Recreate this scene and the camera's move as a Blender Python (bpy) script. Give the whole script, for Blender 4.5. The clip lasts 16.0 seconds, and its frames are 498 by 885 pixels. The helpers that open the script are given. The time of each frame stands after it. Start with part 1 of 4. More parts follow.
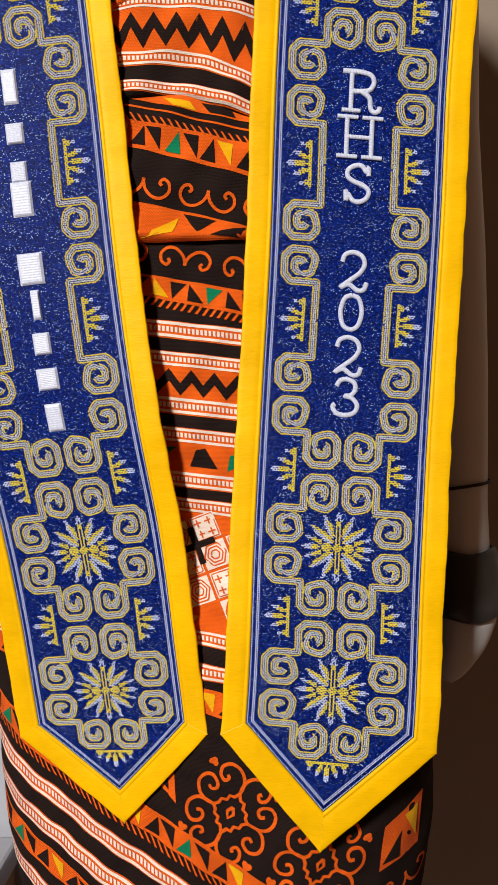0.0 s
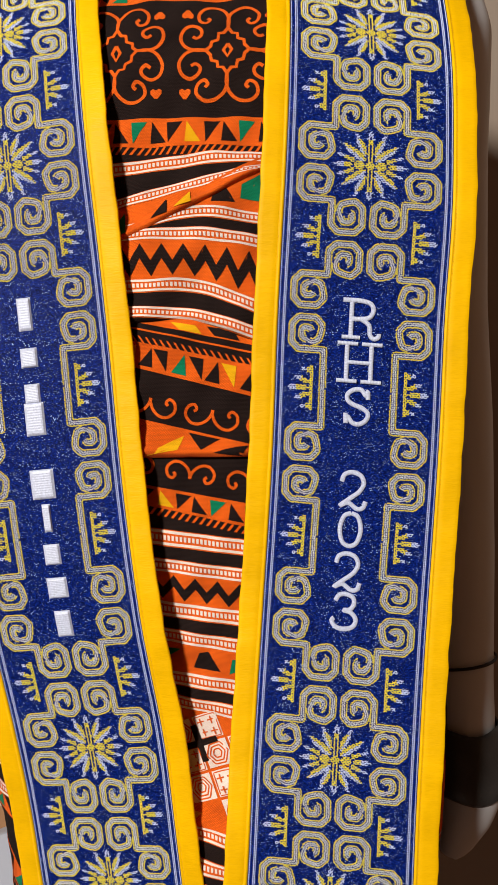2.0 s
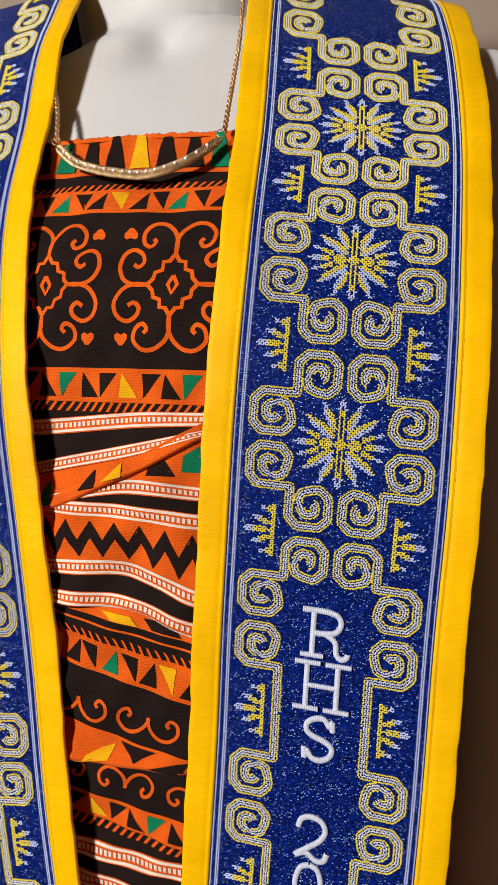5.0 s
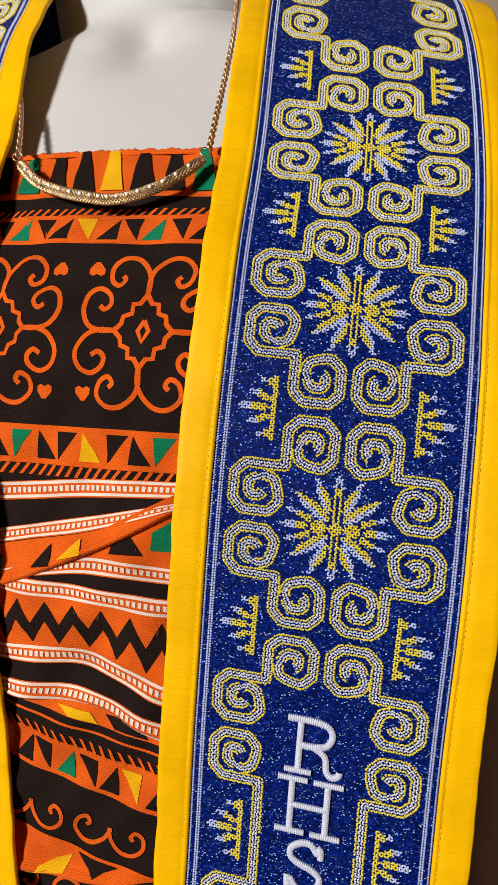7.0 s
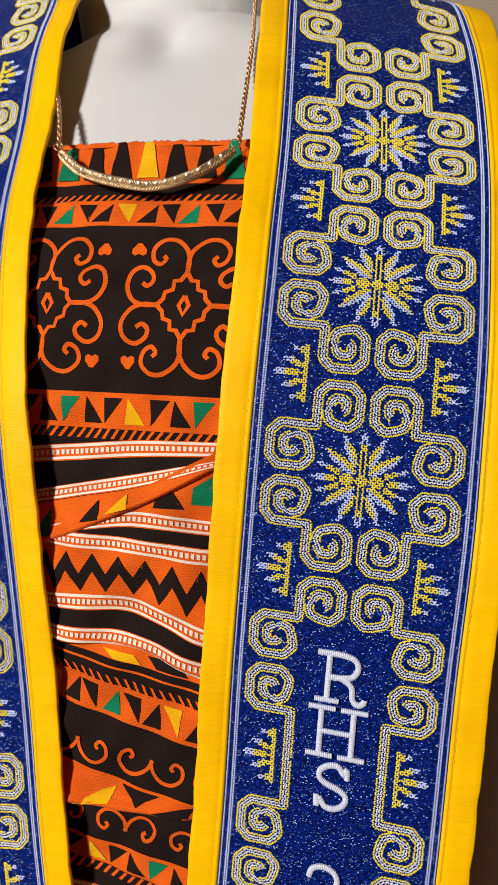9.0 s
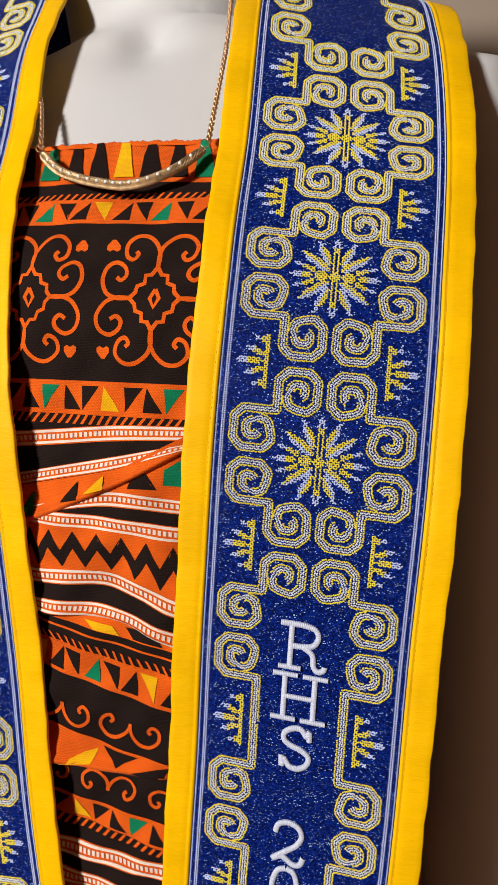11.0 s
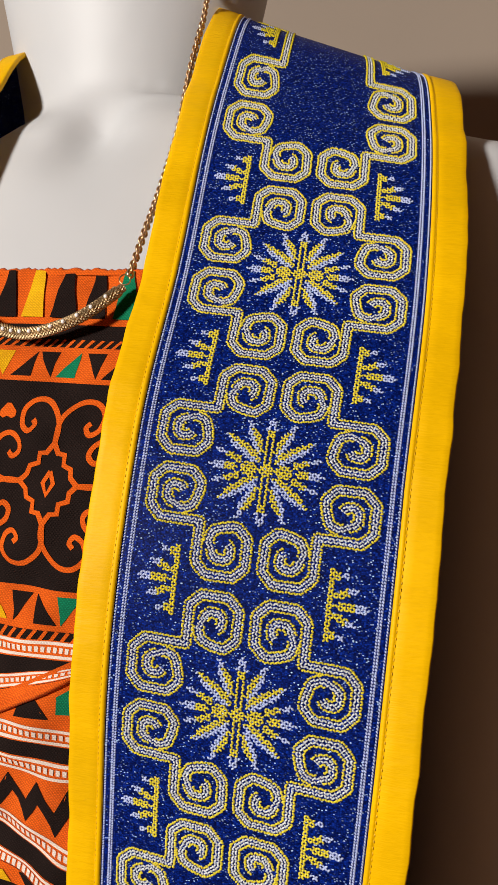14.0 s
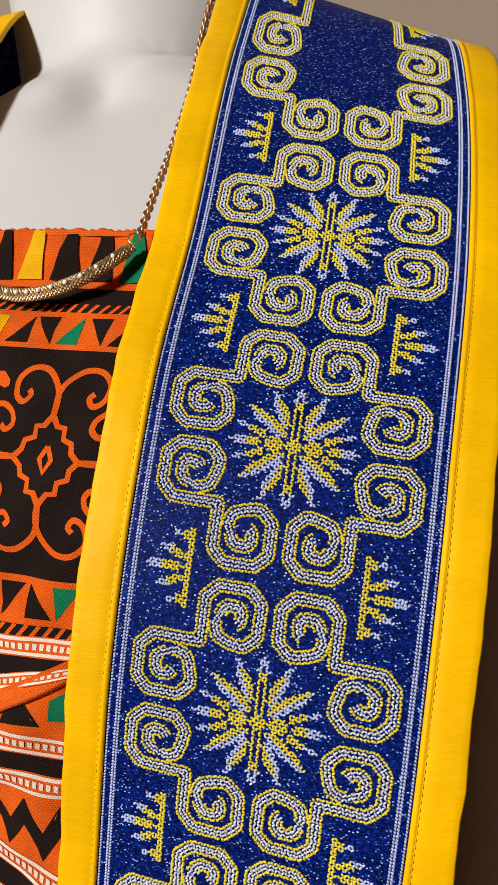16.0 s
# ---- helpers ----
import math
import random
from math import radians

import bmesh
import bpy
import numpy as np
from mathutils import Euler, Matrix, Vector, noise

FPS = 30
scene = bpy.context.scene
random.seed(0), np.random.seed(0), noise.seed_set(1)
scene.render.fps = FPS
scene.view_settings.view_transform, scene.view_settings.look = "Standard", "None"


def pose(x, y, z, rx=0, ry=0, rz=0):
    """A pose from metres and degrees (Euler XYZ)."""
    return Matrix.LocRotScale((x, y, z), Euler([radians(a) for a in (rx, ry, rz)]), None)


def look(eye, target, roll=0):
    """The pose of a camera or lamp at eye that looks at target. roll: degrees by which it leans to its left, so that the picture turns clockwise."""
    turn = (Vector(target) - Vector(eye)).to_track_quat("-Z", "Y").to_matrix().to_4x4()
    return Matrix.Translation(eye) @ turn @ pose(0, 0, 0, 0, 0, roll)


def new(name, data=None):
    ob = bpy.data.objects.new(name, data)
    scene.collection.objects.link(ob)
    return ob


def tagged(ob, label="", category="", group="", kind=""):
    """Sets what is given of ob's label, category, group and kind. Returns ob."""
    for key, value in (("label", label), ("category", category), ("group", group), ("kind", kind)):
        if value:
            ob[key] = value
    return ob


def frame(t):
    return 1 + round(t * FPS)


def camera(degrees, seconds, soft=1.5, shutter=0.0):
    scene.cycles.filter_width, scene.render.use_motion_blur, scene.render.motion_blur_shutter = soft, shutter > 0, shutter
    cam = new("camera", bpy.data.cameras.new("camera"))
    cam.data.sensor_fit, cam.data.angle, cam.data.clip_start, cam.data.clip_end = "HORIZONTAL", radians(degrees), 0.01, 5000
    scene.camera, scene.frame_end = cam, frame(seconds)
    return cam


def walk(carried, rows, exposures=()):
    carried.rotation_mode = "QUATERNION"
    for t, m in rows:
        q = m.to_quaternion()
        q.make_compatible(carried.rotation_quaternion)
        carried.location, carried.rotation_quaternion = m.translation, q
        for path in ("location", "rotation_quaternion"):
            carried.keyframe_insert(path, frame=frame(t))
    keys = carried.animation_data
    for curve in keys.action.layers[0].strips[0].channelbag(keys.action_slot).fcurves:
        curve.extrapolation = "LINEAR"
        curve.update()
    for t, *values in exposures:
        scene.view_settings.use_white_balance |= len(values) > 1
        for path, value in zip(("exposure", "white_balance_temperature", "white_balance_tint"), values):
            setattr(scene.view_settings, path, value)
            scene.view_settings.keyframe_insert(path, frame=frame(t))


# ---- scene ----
cam = camera(36.7, 16.0, soft=0.7)
METRES, EYE, TILT, LEAN, TURN = 0.85, 0.75, 0.0, 0.0, 0.0
ROWS = [
    (0.0, 0.0, 0.0, 0.0, -0.0, 0.0, -0.0),
    (0.5, -0.0217, -0.0518, 0.0266, 0.09, 1.47, -0.07),
    (1.0, -0.0257, -0.0699, 0.0608, -0.33, 2.02, -0.7),
    (1.5, -0.0065, -0.0438, 0.0996, 1.6, 1.79, -0.97),
    (2.0, 0.0256, -0.017, 0.1492, 2.81, 0.84, -0.56),
    (2.5, 0.0491, -0.0109, 0.2088, 4.8, 0.49, -0.28),
    (3.0, 0.0664, -0.0092, 0.2595, 6.06, 0.31, -0.56),
    (3.5, 0.0901, 0.0196, 0.2837, 7.13, -0.51, -0.86),
    (4.0, 0.1165, 0.0538, 0.312, 9.5, -0.83, -1.29),
    (4.5, 0.1251, 0.08, 0.3425, 11.77, -1.32, -1.38),
    (7.0, 0.1219, 0.1705, 0.4099, 13.23, -2.53, -3.12),
    (7.5, 0.1267, 0.1768, 0.4073, 13.25, -3.2, -2.36),
    (8.0, 0.1318, 0.1788, 0.4065, 13.04, -3.44, -1.88),
    (8.5, 0.1223, 0.1671, 0.4017, 11.47, -2.94, -2.35),
    (9.0, 0.101, 0.1239, 0.3908, 11.25, -2.57, -2.98),
    (11.5, 0.1544, 0.1036, 0.3927, 14.05, -4.27, -2.13),
    (12.0, 0.1728, 0.1426, 0.4396, 17.1, -5.08, -2.87),
    (12.5, 0.1838, 0.1582, 0.4731, 17.0, -4.15, -3.66),
    (13.0, 0.1898, 0.1783, 0.4868, 17.94, -4.56, -2.81),
    (13.5, 0.1851, 0.198, 0.4853, 18.29, -4.56, -3.52),
    (14.0, 0.1786, 0.2197, 0.4964, 17.92, -4.02, -3.21),
    (14.5, 0.1659, 0.2322, 0.4978, 18.23, -3.87, -3.01),
    (15.0, 0.1567, 0.243, 0.4965, 17.67, -4.01, -3.6),
    (15.5, 0.1553, 0.2467, 0.4873, 17.66, -4.4, -3.6),
    (16.0, 0.1516, 0.2484, 0.4762, 16.45, -2.85, -4.35),
]
walk(cam, [(t, pose(0, 0, EYE, TILT, LEAN, TURN) @ pose(METRES * x, METRES * y, METRES * z, 90 + pitch, roll, yaw)) for t, x, y, z, yaw, pitch, roll in ROWS],
     exposures=((0.0, -0.05), (2.0, -0.13), (4.0, -0.14), (7.5, -0.19), (9.0, -0.12), (12.0, -0.16), (14.5, -0.19), (16.0, -0.18)))


# ---- light ----
world = bpy.data.worlds.new("room_air")
scene.world = world
world.use_nodes = True
world.node_tree.nodes["Background"].inputs[0].default_value = (1.0, 0.66, 0.43, 1)
world.node_tree.nodes["Background"].inputs[1].default_value = 0.042


def area_lamp(name, eye, target, size, power, colour):
    data = bpy.data.lights.new(name, "AREA")
    data.shape, data.size, data.energy, data.color = "DISK", size, power, colour
    ob = new(name, data)
    ob.matrix_world = look(eye, target)
    return ob


KEY = (-1.10, -1.75, 1.60)
area_lamp("ceiling_lamp_light", KEY, (0.0, 0.5, 0.98), 0.33, 97.0, (1.0, 0.955, 0.90))


# ---- materials ----
def nodes_of(name):
    m = bpy.data.materials.new(name)
    m.use_nodes = True
    nt = m.node_tree
    return m, nt, nt.nodes["Principled BSDF"]


def put(nt, kind, **inputs):
    n = nt.nodes.new(kind)
    for k, v in inputs.items():
        n.inputs[k.replace("_", " ")].default_value = v
    return n


def coords(nt, scale=(1, 1, 1), turn=(0, 0, 0)):
    tc = nt.nodes.new("ShaderNodeTexCoord")
    mp = nt.nodes.new("ShaderNodeMapping")
    mp.inputs["Scale"].default_value = scale
    mp.inputs["Rotation"].default_value = turn
    nt.links.new(tc.outputs["Object"], mp.inputs["Vector"])
    return mp.outputs["Vector"]


def shade(nt, vec, colour, amount, scale, detail=3.0):
    """Colour varied by noise, light and dark about the given colour."""
    nz = put(nt, "ShaderNodeTexNoise", Scale=scale, Detail=detail)
    nt.links.new(vec, nz.inputs["Vector"])
    rp = nt.nodes.new("ShaderNodeValToRGB")
    rp.color_ramp.elements[0].position, rp.color_ramp.elements[1].position = 0.3, 0.7
    lo = [max(0, c * (1 - amount)) for c in colour]
    hi = [min(1, c * (1 + amount)) for c in colour]
    rp.color_ramp.elements[0].color = (*lo, 1)
    rp.color_ramp.elements[1].color = (*hi, 1)
    nt.links.new(nz.outputs["Fac"], rp.inputs["Fac"])
    return rp.outputs["Color"]


def mixed(nt, a, b, fac, mode="MULTIPLY"):
    mx = nt.nodes.new("ShaderNodeMix")
    mx.data_type, mx.blend_type = "RGBA", mode
    if isinstance(fac, float):
        mx.inputs[0].default_value = fac
    else:
        nt.links.new(fac, mx.inputs[0])
    nt.links.new(a, mx.inputs[6])
    if isinstance(b, tuple):
        mx.inputs[7].default_value = b
    else:
        nt.links.new(b, mx.inputs[7])
    return mx.outputs[2]


def bumped(nt, bsdf, height, strength, distance):
    bp = put(nt, "ShaderNodeBump", Strength=strength, Distance=distance)
    nt.links.new(height, bp.inputs["Height"])
    nt.links.new(bp.outputs["Normal"], bsdf.inputs["Normal"])


def woven(name, colour, thread=0.0008, rough=0.9, vary=0.16, relief=0.5, sheen=0.03, gap_shade=0.3):
    """Printed plain-weave cotton: warp and weft threads in relief, uneven dye."""
    m, nt, b = nodes_of(name)
    v = coords(nt)
    wx = put(nt, "ShaderNodeTexWave", Scale=0.314 / thread, Distortion=3.5, Detail=2.0)
    wx.bands_direction = "DIAGONAL"
    wz = put(nt, "ShaderNodeTexWave", Scale=0.314 / thread, Distortion=3.5, Detail=2.0)
    wz.bands_direction = "Z"
    for w in (wx, wz):
        w.inputs["Detail Scale"].default_value = 3.0
        nt.links.new(v, w.inputs["Vector"])
    mul = nt.nodes.new("ShaderNodeMath")
    mul.operation = "MULTIPLY"
    nt.links.new(wx.outputs["Fac"], mul.inputs[0])
    nt.links.new(wz.outputs["Fac"], mul.inputs[1])
    col = shade(nt, v, colour, vary, 60)
    # Shade in the gaps between threads is painted into the colour.
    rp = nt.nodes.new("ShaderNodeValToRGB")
    rp.color_ramp.elements[0].color = (1 - gap_shade, 1 - gap_shade, 1 - gap_shade, 1)
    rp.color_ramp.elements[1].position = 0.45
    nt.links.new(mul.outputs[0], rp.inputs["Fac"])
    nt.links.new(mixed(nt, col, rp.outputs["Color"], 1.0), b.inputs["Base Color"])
    b.inputs["Roughness"].default_value = rough
    b.inputs["Sheen Weight"].default_value = sheen
    b.inputs["Specular IOR Level"].default_value = 0.12
    bumped(nt, b, mul.outputs[0], relief, 0.0004)
    return m


def thread(name, colour, rough=0.45, vary=0.3, gloss=0.5):
    m, nt, b = nodes_of(name)
    v = coords(nt)
    nt.links.new(shade(nt, v, colour, vary, 900, 2.0), b.inputs["Base Color"])
    b.inputs["Roughness"].default_value = rough
    b.inputs["Specular IOR Level"].default_value = gloss
    nz = put(nt, "ShaderNodeTexNoise", Scale=3500.0, Detail=1.0)
    nt.links.new(v, nz.inputs["Vector"])
    bumped(nt, b, nz.outputs["Fac"], 0.35, 0.0002)
    return m


def blue_lurex():
    """Royal blue knitted ground: small dark and light loops, lurex glint painted as flecks."""
    m, nt, b = nodes_of("blue_lurex_cloth")

    def maths(kind, a, c):
        n = nt.nodes.new("ShaderNodeMath")
        n.operation = kind
        for i, q in enumerate((a, c)):
            if isinstance(q, float):
                n.inputs[i].default_value = q
            else:
                nt.links.new(q, n.inputs[i])
        return n.outputs[0]

    v = coords(nt, (0.80, 1.0, 1.15))
    loop = put(nt, "ShaderNodeTexVoronoi", Scale=1500.0, Randomness=0.8)
    nt.links.new(v, loop.inputs["Vector"])
    sep = nt.nodes.new("ShaderNodeSeparateColor")
    nt.links.new(loop.outputs["Color"], sep.inputs[0])
    rp = nt.nodes.new("ShaderNodeValToRGB")
    rp.color_ramp.elements[0].color, rp.color_ramp.elements[1].color = (0.0006, 0.0040, 0.056, 1), (0.0034, 0.0280, 0.310, 1)
    mid = rp.color_ramp.elements.new(0.55)
    mid.color = (0.0015, 0.0120, 0.150, 1)
    nt.links.new(sep.outputs[0], rp.inputs["Fac"])
    # Loop edges are darkened in the colour, as shade between the loops.
    edge_shade = nt.nodes.new("ShaderNodeValToRGB")
    edge_shade.color_ramp.elements[0].position, edge_shade.color_ramp.elements[1].position = 0.35, 0.75
    edge_shade.color_ramp.elements[0].color, edge_shade.color_ramp.elements[1].color = (1, 1, 1, 1), (0.35, 0.35, 0.4, 1)
    nt.links.new(loop.outputs["Distance"], edge_shade.inputs["Fac"])
    col = mixed(nt, rp.outputs["Color"], edge_shade.outputs["Color"], 1.0)
    fleck = put(nt, "ShaderNodeTexVoronoi", Scale=1150.0, Randomness=1.0)
    nt.links.new(coords(nt, (0.72, 1.0, 1.10), (0, 0.35, 0)), fleck.inputs["Vector"])
    fs = nt.nodes.new("ShaderNodeSeparateColor")
    nt.links.new(fleck.outputs["Color"], fs.inputs[0])
    # The glint of the lurex thread is put in as a pale colour.
    on = maths("MULTIPLY", maths("GREATER_THAN", fs.outputs[0], 0.47), maths("LESS_THAN", fleck.outputs["Distance"], 0.30))
    power = maths("MULTIPLY", on, maths("POWER", fs.outputs[1], 1.5))
    nt.links.new(mixed(nt, col, (0.50, 0.68, 1.0, 1), power, "MIX"), b.inputs["Base Color"])
    b.inputs["Roughness"].default_value = 0.5
    b.inputs["Specular IOR Level"].default_value = 0.05
    bumped(nt, b, maths("SUBTRACT", 1.0, loop.outputs["Distance"]), 0.2, 0.0003)
    return m


def yellow_satin():
    """Bright yellow satin: fine cross streaks, soft crinkles and a little wear."""
    m, nt, b = nodes_of("yellow_satin")
    v = coords(nt)
    streak = put(nt, "ShaderNodeTexNoise", Scale=1.0, Detail=3.0)
    nt.links.new(coords(nt, (220, 300, 1600)), streak.inputs["Vector"])
    rp = nt.nodes.new("ShaderNodeValToRGB")
    rp.color_ramp.elements[0].position, rp.color_ramp.elements[1].position = 0.25, 0.6
    rp.color_ramp.elements[0].color, rp.color_ramp.elements[1].color = (0.93, 0.92, 0.85, 1), (1, 1, 1, 1)
    nt.links.new(streak.outputs["Fac"], rp.inputs["Fac"])
    nt.links.new(mixed(nt, shade(nt, v, (0.86, 0.475, 0.0), 0.09, 28), rp.outputs["Color"], 1.0), b.inputs["Base Color"])
    b.inputs["Roughness"].default_value = 0.48
    b.inputs["Specular IOR Level"].default_value = 0.10
    crinkle = put(nt, "ShaderNodeTexNoise", Scale=1.0, Detail=3.0)
    nt.links.new(coords(nt, (45, 60, 130)), crinkle.inputs["Vector"])
    ad = nt.nodes.new("ShaderNodeMath")
    ad.operation = "MULTIPLY_ADD"
    ad.inputs[1].default_value = 4.0
    nt.links.new(crinkle.outputs["Fac"], ad.inputs[0])
    nt.links.new(streak.outputs["Fac"], ad.inputs[2])
    bumped(nt, b, ad.outputs[0], 0.20, 0.0008)
    return m


def plain(name, colour, rough=0.6, metal=0.0, vary=0.1, scale=20.0, relief=0.1, depth=0.001):
    m, nt, b = nodes_of(name)
    v = coords(nt)
    nt.links.new(shade(nt, v, colour, vary, scale), b.inputs["Base Color"])
    b.inputs["Roughness"].default_value = rough
    b.inputs["Metallic"].default_value = metal
    nz = put(nt, "ShaderNodeTexNoise", Scale=scale * 12, Detail=4.0)
    nt.links.new(v, nz.inputs["Vector"])
    bumped(nt, b, nz.outputs["Fac"], relief, depth)
    return m


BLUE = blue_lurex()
YELLOW = yellow_satin()
GOLD_THREAD = thread("yellow_thread", (0.70, 0.57, 0.020), vary=0.25)
SILVER_THREAD = thread("silver_thread", (0.62, 0.63, 0.65))
WHITE_THREAD = thread("white_thread", (0.46, 0.52, 0.78), rough=0.45)
SATIN_WHITE = thread("white_satin_thread", (0.55, 0.59, 0.73), rough=0.4, vary=0.15)
SEAM_THREAD = thread("yellow_seam_thread", (0.80, 0.45, 0.004), vary=0.15)
BLACK = woven("black_printed_cotton", (0.022, 0.0120, 0.0098), relief=1.0, gap_shade=0.5, sheen=0.0)
ORANGE = woven("orange_printed_cotton", (0.90, 0.130, 0.008), gap_shade=0.42)
WHITE = woven("white_printed_cotton", (0.90, 0.74, 0.64), gap_shade=0.2)
GREEN = woven("green_printed_cotton", (0.004, 0.22, 0.10), gap_shade=0.35)
GOLD = woven("gold_printed_cotton", (0.95, 0.46, 0.005), gap_shade=0.3)
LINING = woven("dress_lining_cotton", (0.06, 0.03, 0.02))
SKIN = plain("matt_ivory_plastic", (0.565, 0.565, 0.57), rough=0.5, vary=0.04, scale=9, relief=0.03)
BRASS = plain("antique_brass", (0.50, 0.36, 0.20), rough=0.48, metal=1.0, vary=0.35, scale=300, relief=0.3, depth=0.0004)
ROSE = plain("rose_gold", (0.78, 0.52, 0.30), rough=0.28, metal=1.0, vary=0.2, scale=300, relief=0.1, depth=0.0003)
STONE = plain("clear_rhinestone", (0.95, 0.93, 0.90), rough=0.04, metal=0.0, vary=0.05)
TAPE = plain("black_cloth_tape", (0.028, 0.027, 0.026), rough=0.45, vary=0.25, scale=40, relief=0.4)
SEAM = plain("dark_joint", (0.02, 0.013, 0.01), rough=0.9)
WALL = plain("beige_wall_paint", (0.31, 0.245, 0.190), rough=0.8, vary=0.05, scale=3, relief=0.15)
# Added for the unseen south and west walls: dark, to hold bounce light down.
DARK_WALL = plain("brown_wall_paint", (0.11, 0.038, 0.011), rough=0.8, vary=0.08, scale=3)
# Unseen east wall, coloured as a reflector that fills the arm with warm light.
EAST_WALL = plain("tan_wall_paint", (0.32, 0.155, 0.068), rough=0.8, vary=0.06, scale=3)
# Floor and ceiling stay out of view; dark browns limit and warm the bounce.
FLOOR = plain("brown_floor", (0.11, 0.042, 0.014), rough=0.5, vary=0.3, scale=4, relief=0.2)
CEIL = plain("dim_ceiling_paint", (0.12, 0.060, 0.030), rough=0.9, vary=0.04, scale=3)
WOOD = plain("brown_wood_laminate", (0.33, 0.17, 0.08), rough=0.45, vary=0.3, scale=14)
GREY = plain("grey_metal_edge", (0.20, 0.20, 0.21), rough=0.4, vary=0.15)
PAPER = plain("white_plastic_sheet", (0.42, 0.43, 0.48), rough=0.35, vary=0.06, scale=6)


# ---- mesh helpers ----
def empty(name, at=(0, 0, 0)):
    ob = new(name)
    ob.empty_display_size = 0.05
    ob.location = at
    return ob


def mesh_of(name, verts, faces, mats, parent=None, label="", index=None, smooth=True):
    me = bpy.data.meshes.new(name)
    me.from_pydata([tuple(map(float, v)) for v in verts], [], [tuple(map(int, f)) for f in faces])
    for m in mats if isinstance(mats, (list, tuple)) else (mats,):
        me.materials.append(m)
    if index is not None:
        me.polygons.foreach_set("material_index", np.asarray(index, dtype=np.int32))
    me.polygons.foreach_set("use_smooth", np.full(len(me.polygons), smooth))
    me.update()
    ob = new(name, me)
    if parent:
        ob.parent = parent
        ob.matrix_parent_inverse = Matrix.Translation(-parent.location)
    if label:
        tagged(ob, label)
    return ob


def part(name, bm, material, parent, label="", smooth=True):
    me = bpy.data.meshes.new(name)
    bm.to_mesh(me)
    bm.free()
    me.materials.append(material)
    me.polygons.foreach_set("use_smooth", np.full(len(me.polygons), smooth))
    ob = new(name, me)
    if parent:
        ob.parent = parent
        ob.matrix_parent_inverse = Matrix.Translation(-parent.location)
    if label:
        tagged(ob, label)
    return ob


def grid_faces(n, m, base=0, wrap=False):
    """Quads of an n by m grid of vertices, row by row."""
    out = []
    for i in range(n - 1):
        for j in range(m - 1 + (1 if wrap else 0)):
            a, b = base + i * m + j, base + i * m + (j + 1) % m
            out.append((a, b, b + m, a + m))
    return out


def curve_through(ks, rows):
    """A smooth curve through control rows: a function of k, for arrays."""
    ks, rows = np.array(ks, float), np.array(rows, float)
    if rows.ndim == 1:
        rows = rows[:, None]
    tan = np.gradient(rows, ks, axis=0)

    def at(k):
        k = np.asarray(k, float)
        i = np.clip(np.searchsorted(ks, k) - 1, 0, len(ks) - 2)
        h = (ks[i + 1] - ks[i])[..., None]
        s = ((k - ks[i])[..., None] / h)
        a, b, ta, tb = rows[i], rows[i + 1], tan[i] * h, tan[i + 1] * h
        s2, s3 = s * s, s * s * s
        inside = a * (2 * s3 - 3 * s2 + 1) + ta * (s3 - 2 * s2 + s) + b * (3 * s2 - 2 * s3) + tb * (s3 - s2)
        return np.where(s < 0, a + ta * s, np.where(s > 1, b + tb * (s - 1), inside))
    return at


def resample(pts, step):
    p = np.array(pts, float)
    d = np.concatenate([[0], np.cumsum(np.linalg.norm(np.diff(p, axis=0), axis=1))])
    s = np.arange(0, d[-1], step)
    return np.stack([np.interp(s, d, p[:, 0]), np.interp(s, d, p[:, 1])], 1)


# ---- the room ----
def box(name, lo, hi, material, parent=None, bevel=0.0, label=""):
    bm = bmesh.new()
    bmesh.ops.create_cube(bm, size=1.0)
    for v in bm.verts:
        v.co = Vector([(lo[i] + hi[i]) / 2 + v.co[i] * (hi[i] - lo[i]) for i in range(3)])
    if bevel:
        bmesh.ops.bevel(bm, geom=bm.edges[:], offset=bevel, segments=2, affect="EDGES", profile=0.5)
    return part(name, bm, material, parent, label, smooth=False)


WALL_Y = 1.02
for nm, lo, hi, mt, lb, ct in (
        ("wall_north", (-2.6, WALL_Y, 0.0), (2.0, WALL_Y + 0.1, 2.5), WALL, "plain beige painted wall behind the mannequin", "wall"),
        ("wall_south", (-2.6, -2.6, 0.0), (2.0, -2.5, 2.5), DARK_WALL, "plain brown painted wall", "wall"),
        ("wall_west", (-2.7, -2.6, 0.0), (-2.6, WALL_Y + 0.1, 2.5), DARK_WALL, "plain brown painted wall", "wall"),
        ("wall_east", (2.0, -2.6, 0.0), (2.1, WALL_Y + 0.1, 2.5), EAST_WALL, "plain warm tan painted wall", "wall"),
        ("floor", (-2.7, -2.6, -0.1), (2.1, WALL_Y + 0.1, 0.0), FLOOR, "brown floor of the room", "floor"),
        ("ceiling", (-2.7, -2.6, 2.5), (2.1, WALL_Y + 0.1, 2.6), CEIL, "plain brown painted ceiling", "ceiling")):
    tagged(box(nm, lo, hi, mt), lb, ct, kind="structure")

# ---- the body under the cloth ----
dress_front = curve_through((0.35, 0.5, 0.62, 0.76, 0.85, 0.93, 1.0, 1.08, 1.12, 1.16, 1.2, 1.24),
                            (0.470, 0.471, 0.472, 0.475, 0.471, 0.461, 0.457, 0.452, 0.451, 0.463, 0.487, 0.508))
half_width = curve_through((0.35, 0.48, 0.56, 0.66, 0.8, 0.95, 1.1, 1.25),
                           (0.140, 0.168, 0.172, 0.190, 0.170, 0.150, 0.155, 0.165))
MID_X, HALF_DEPTH = -0.035, 0.115


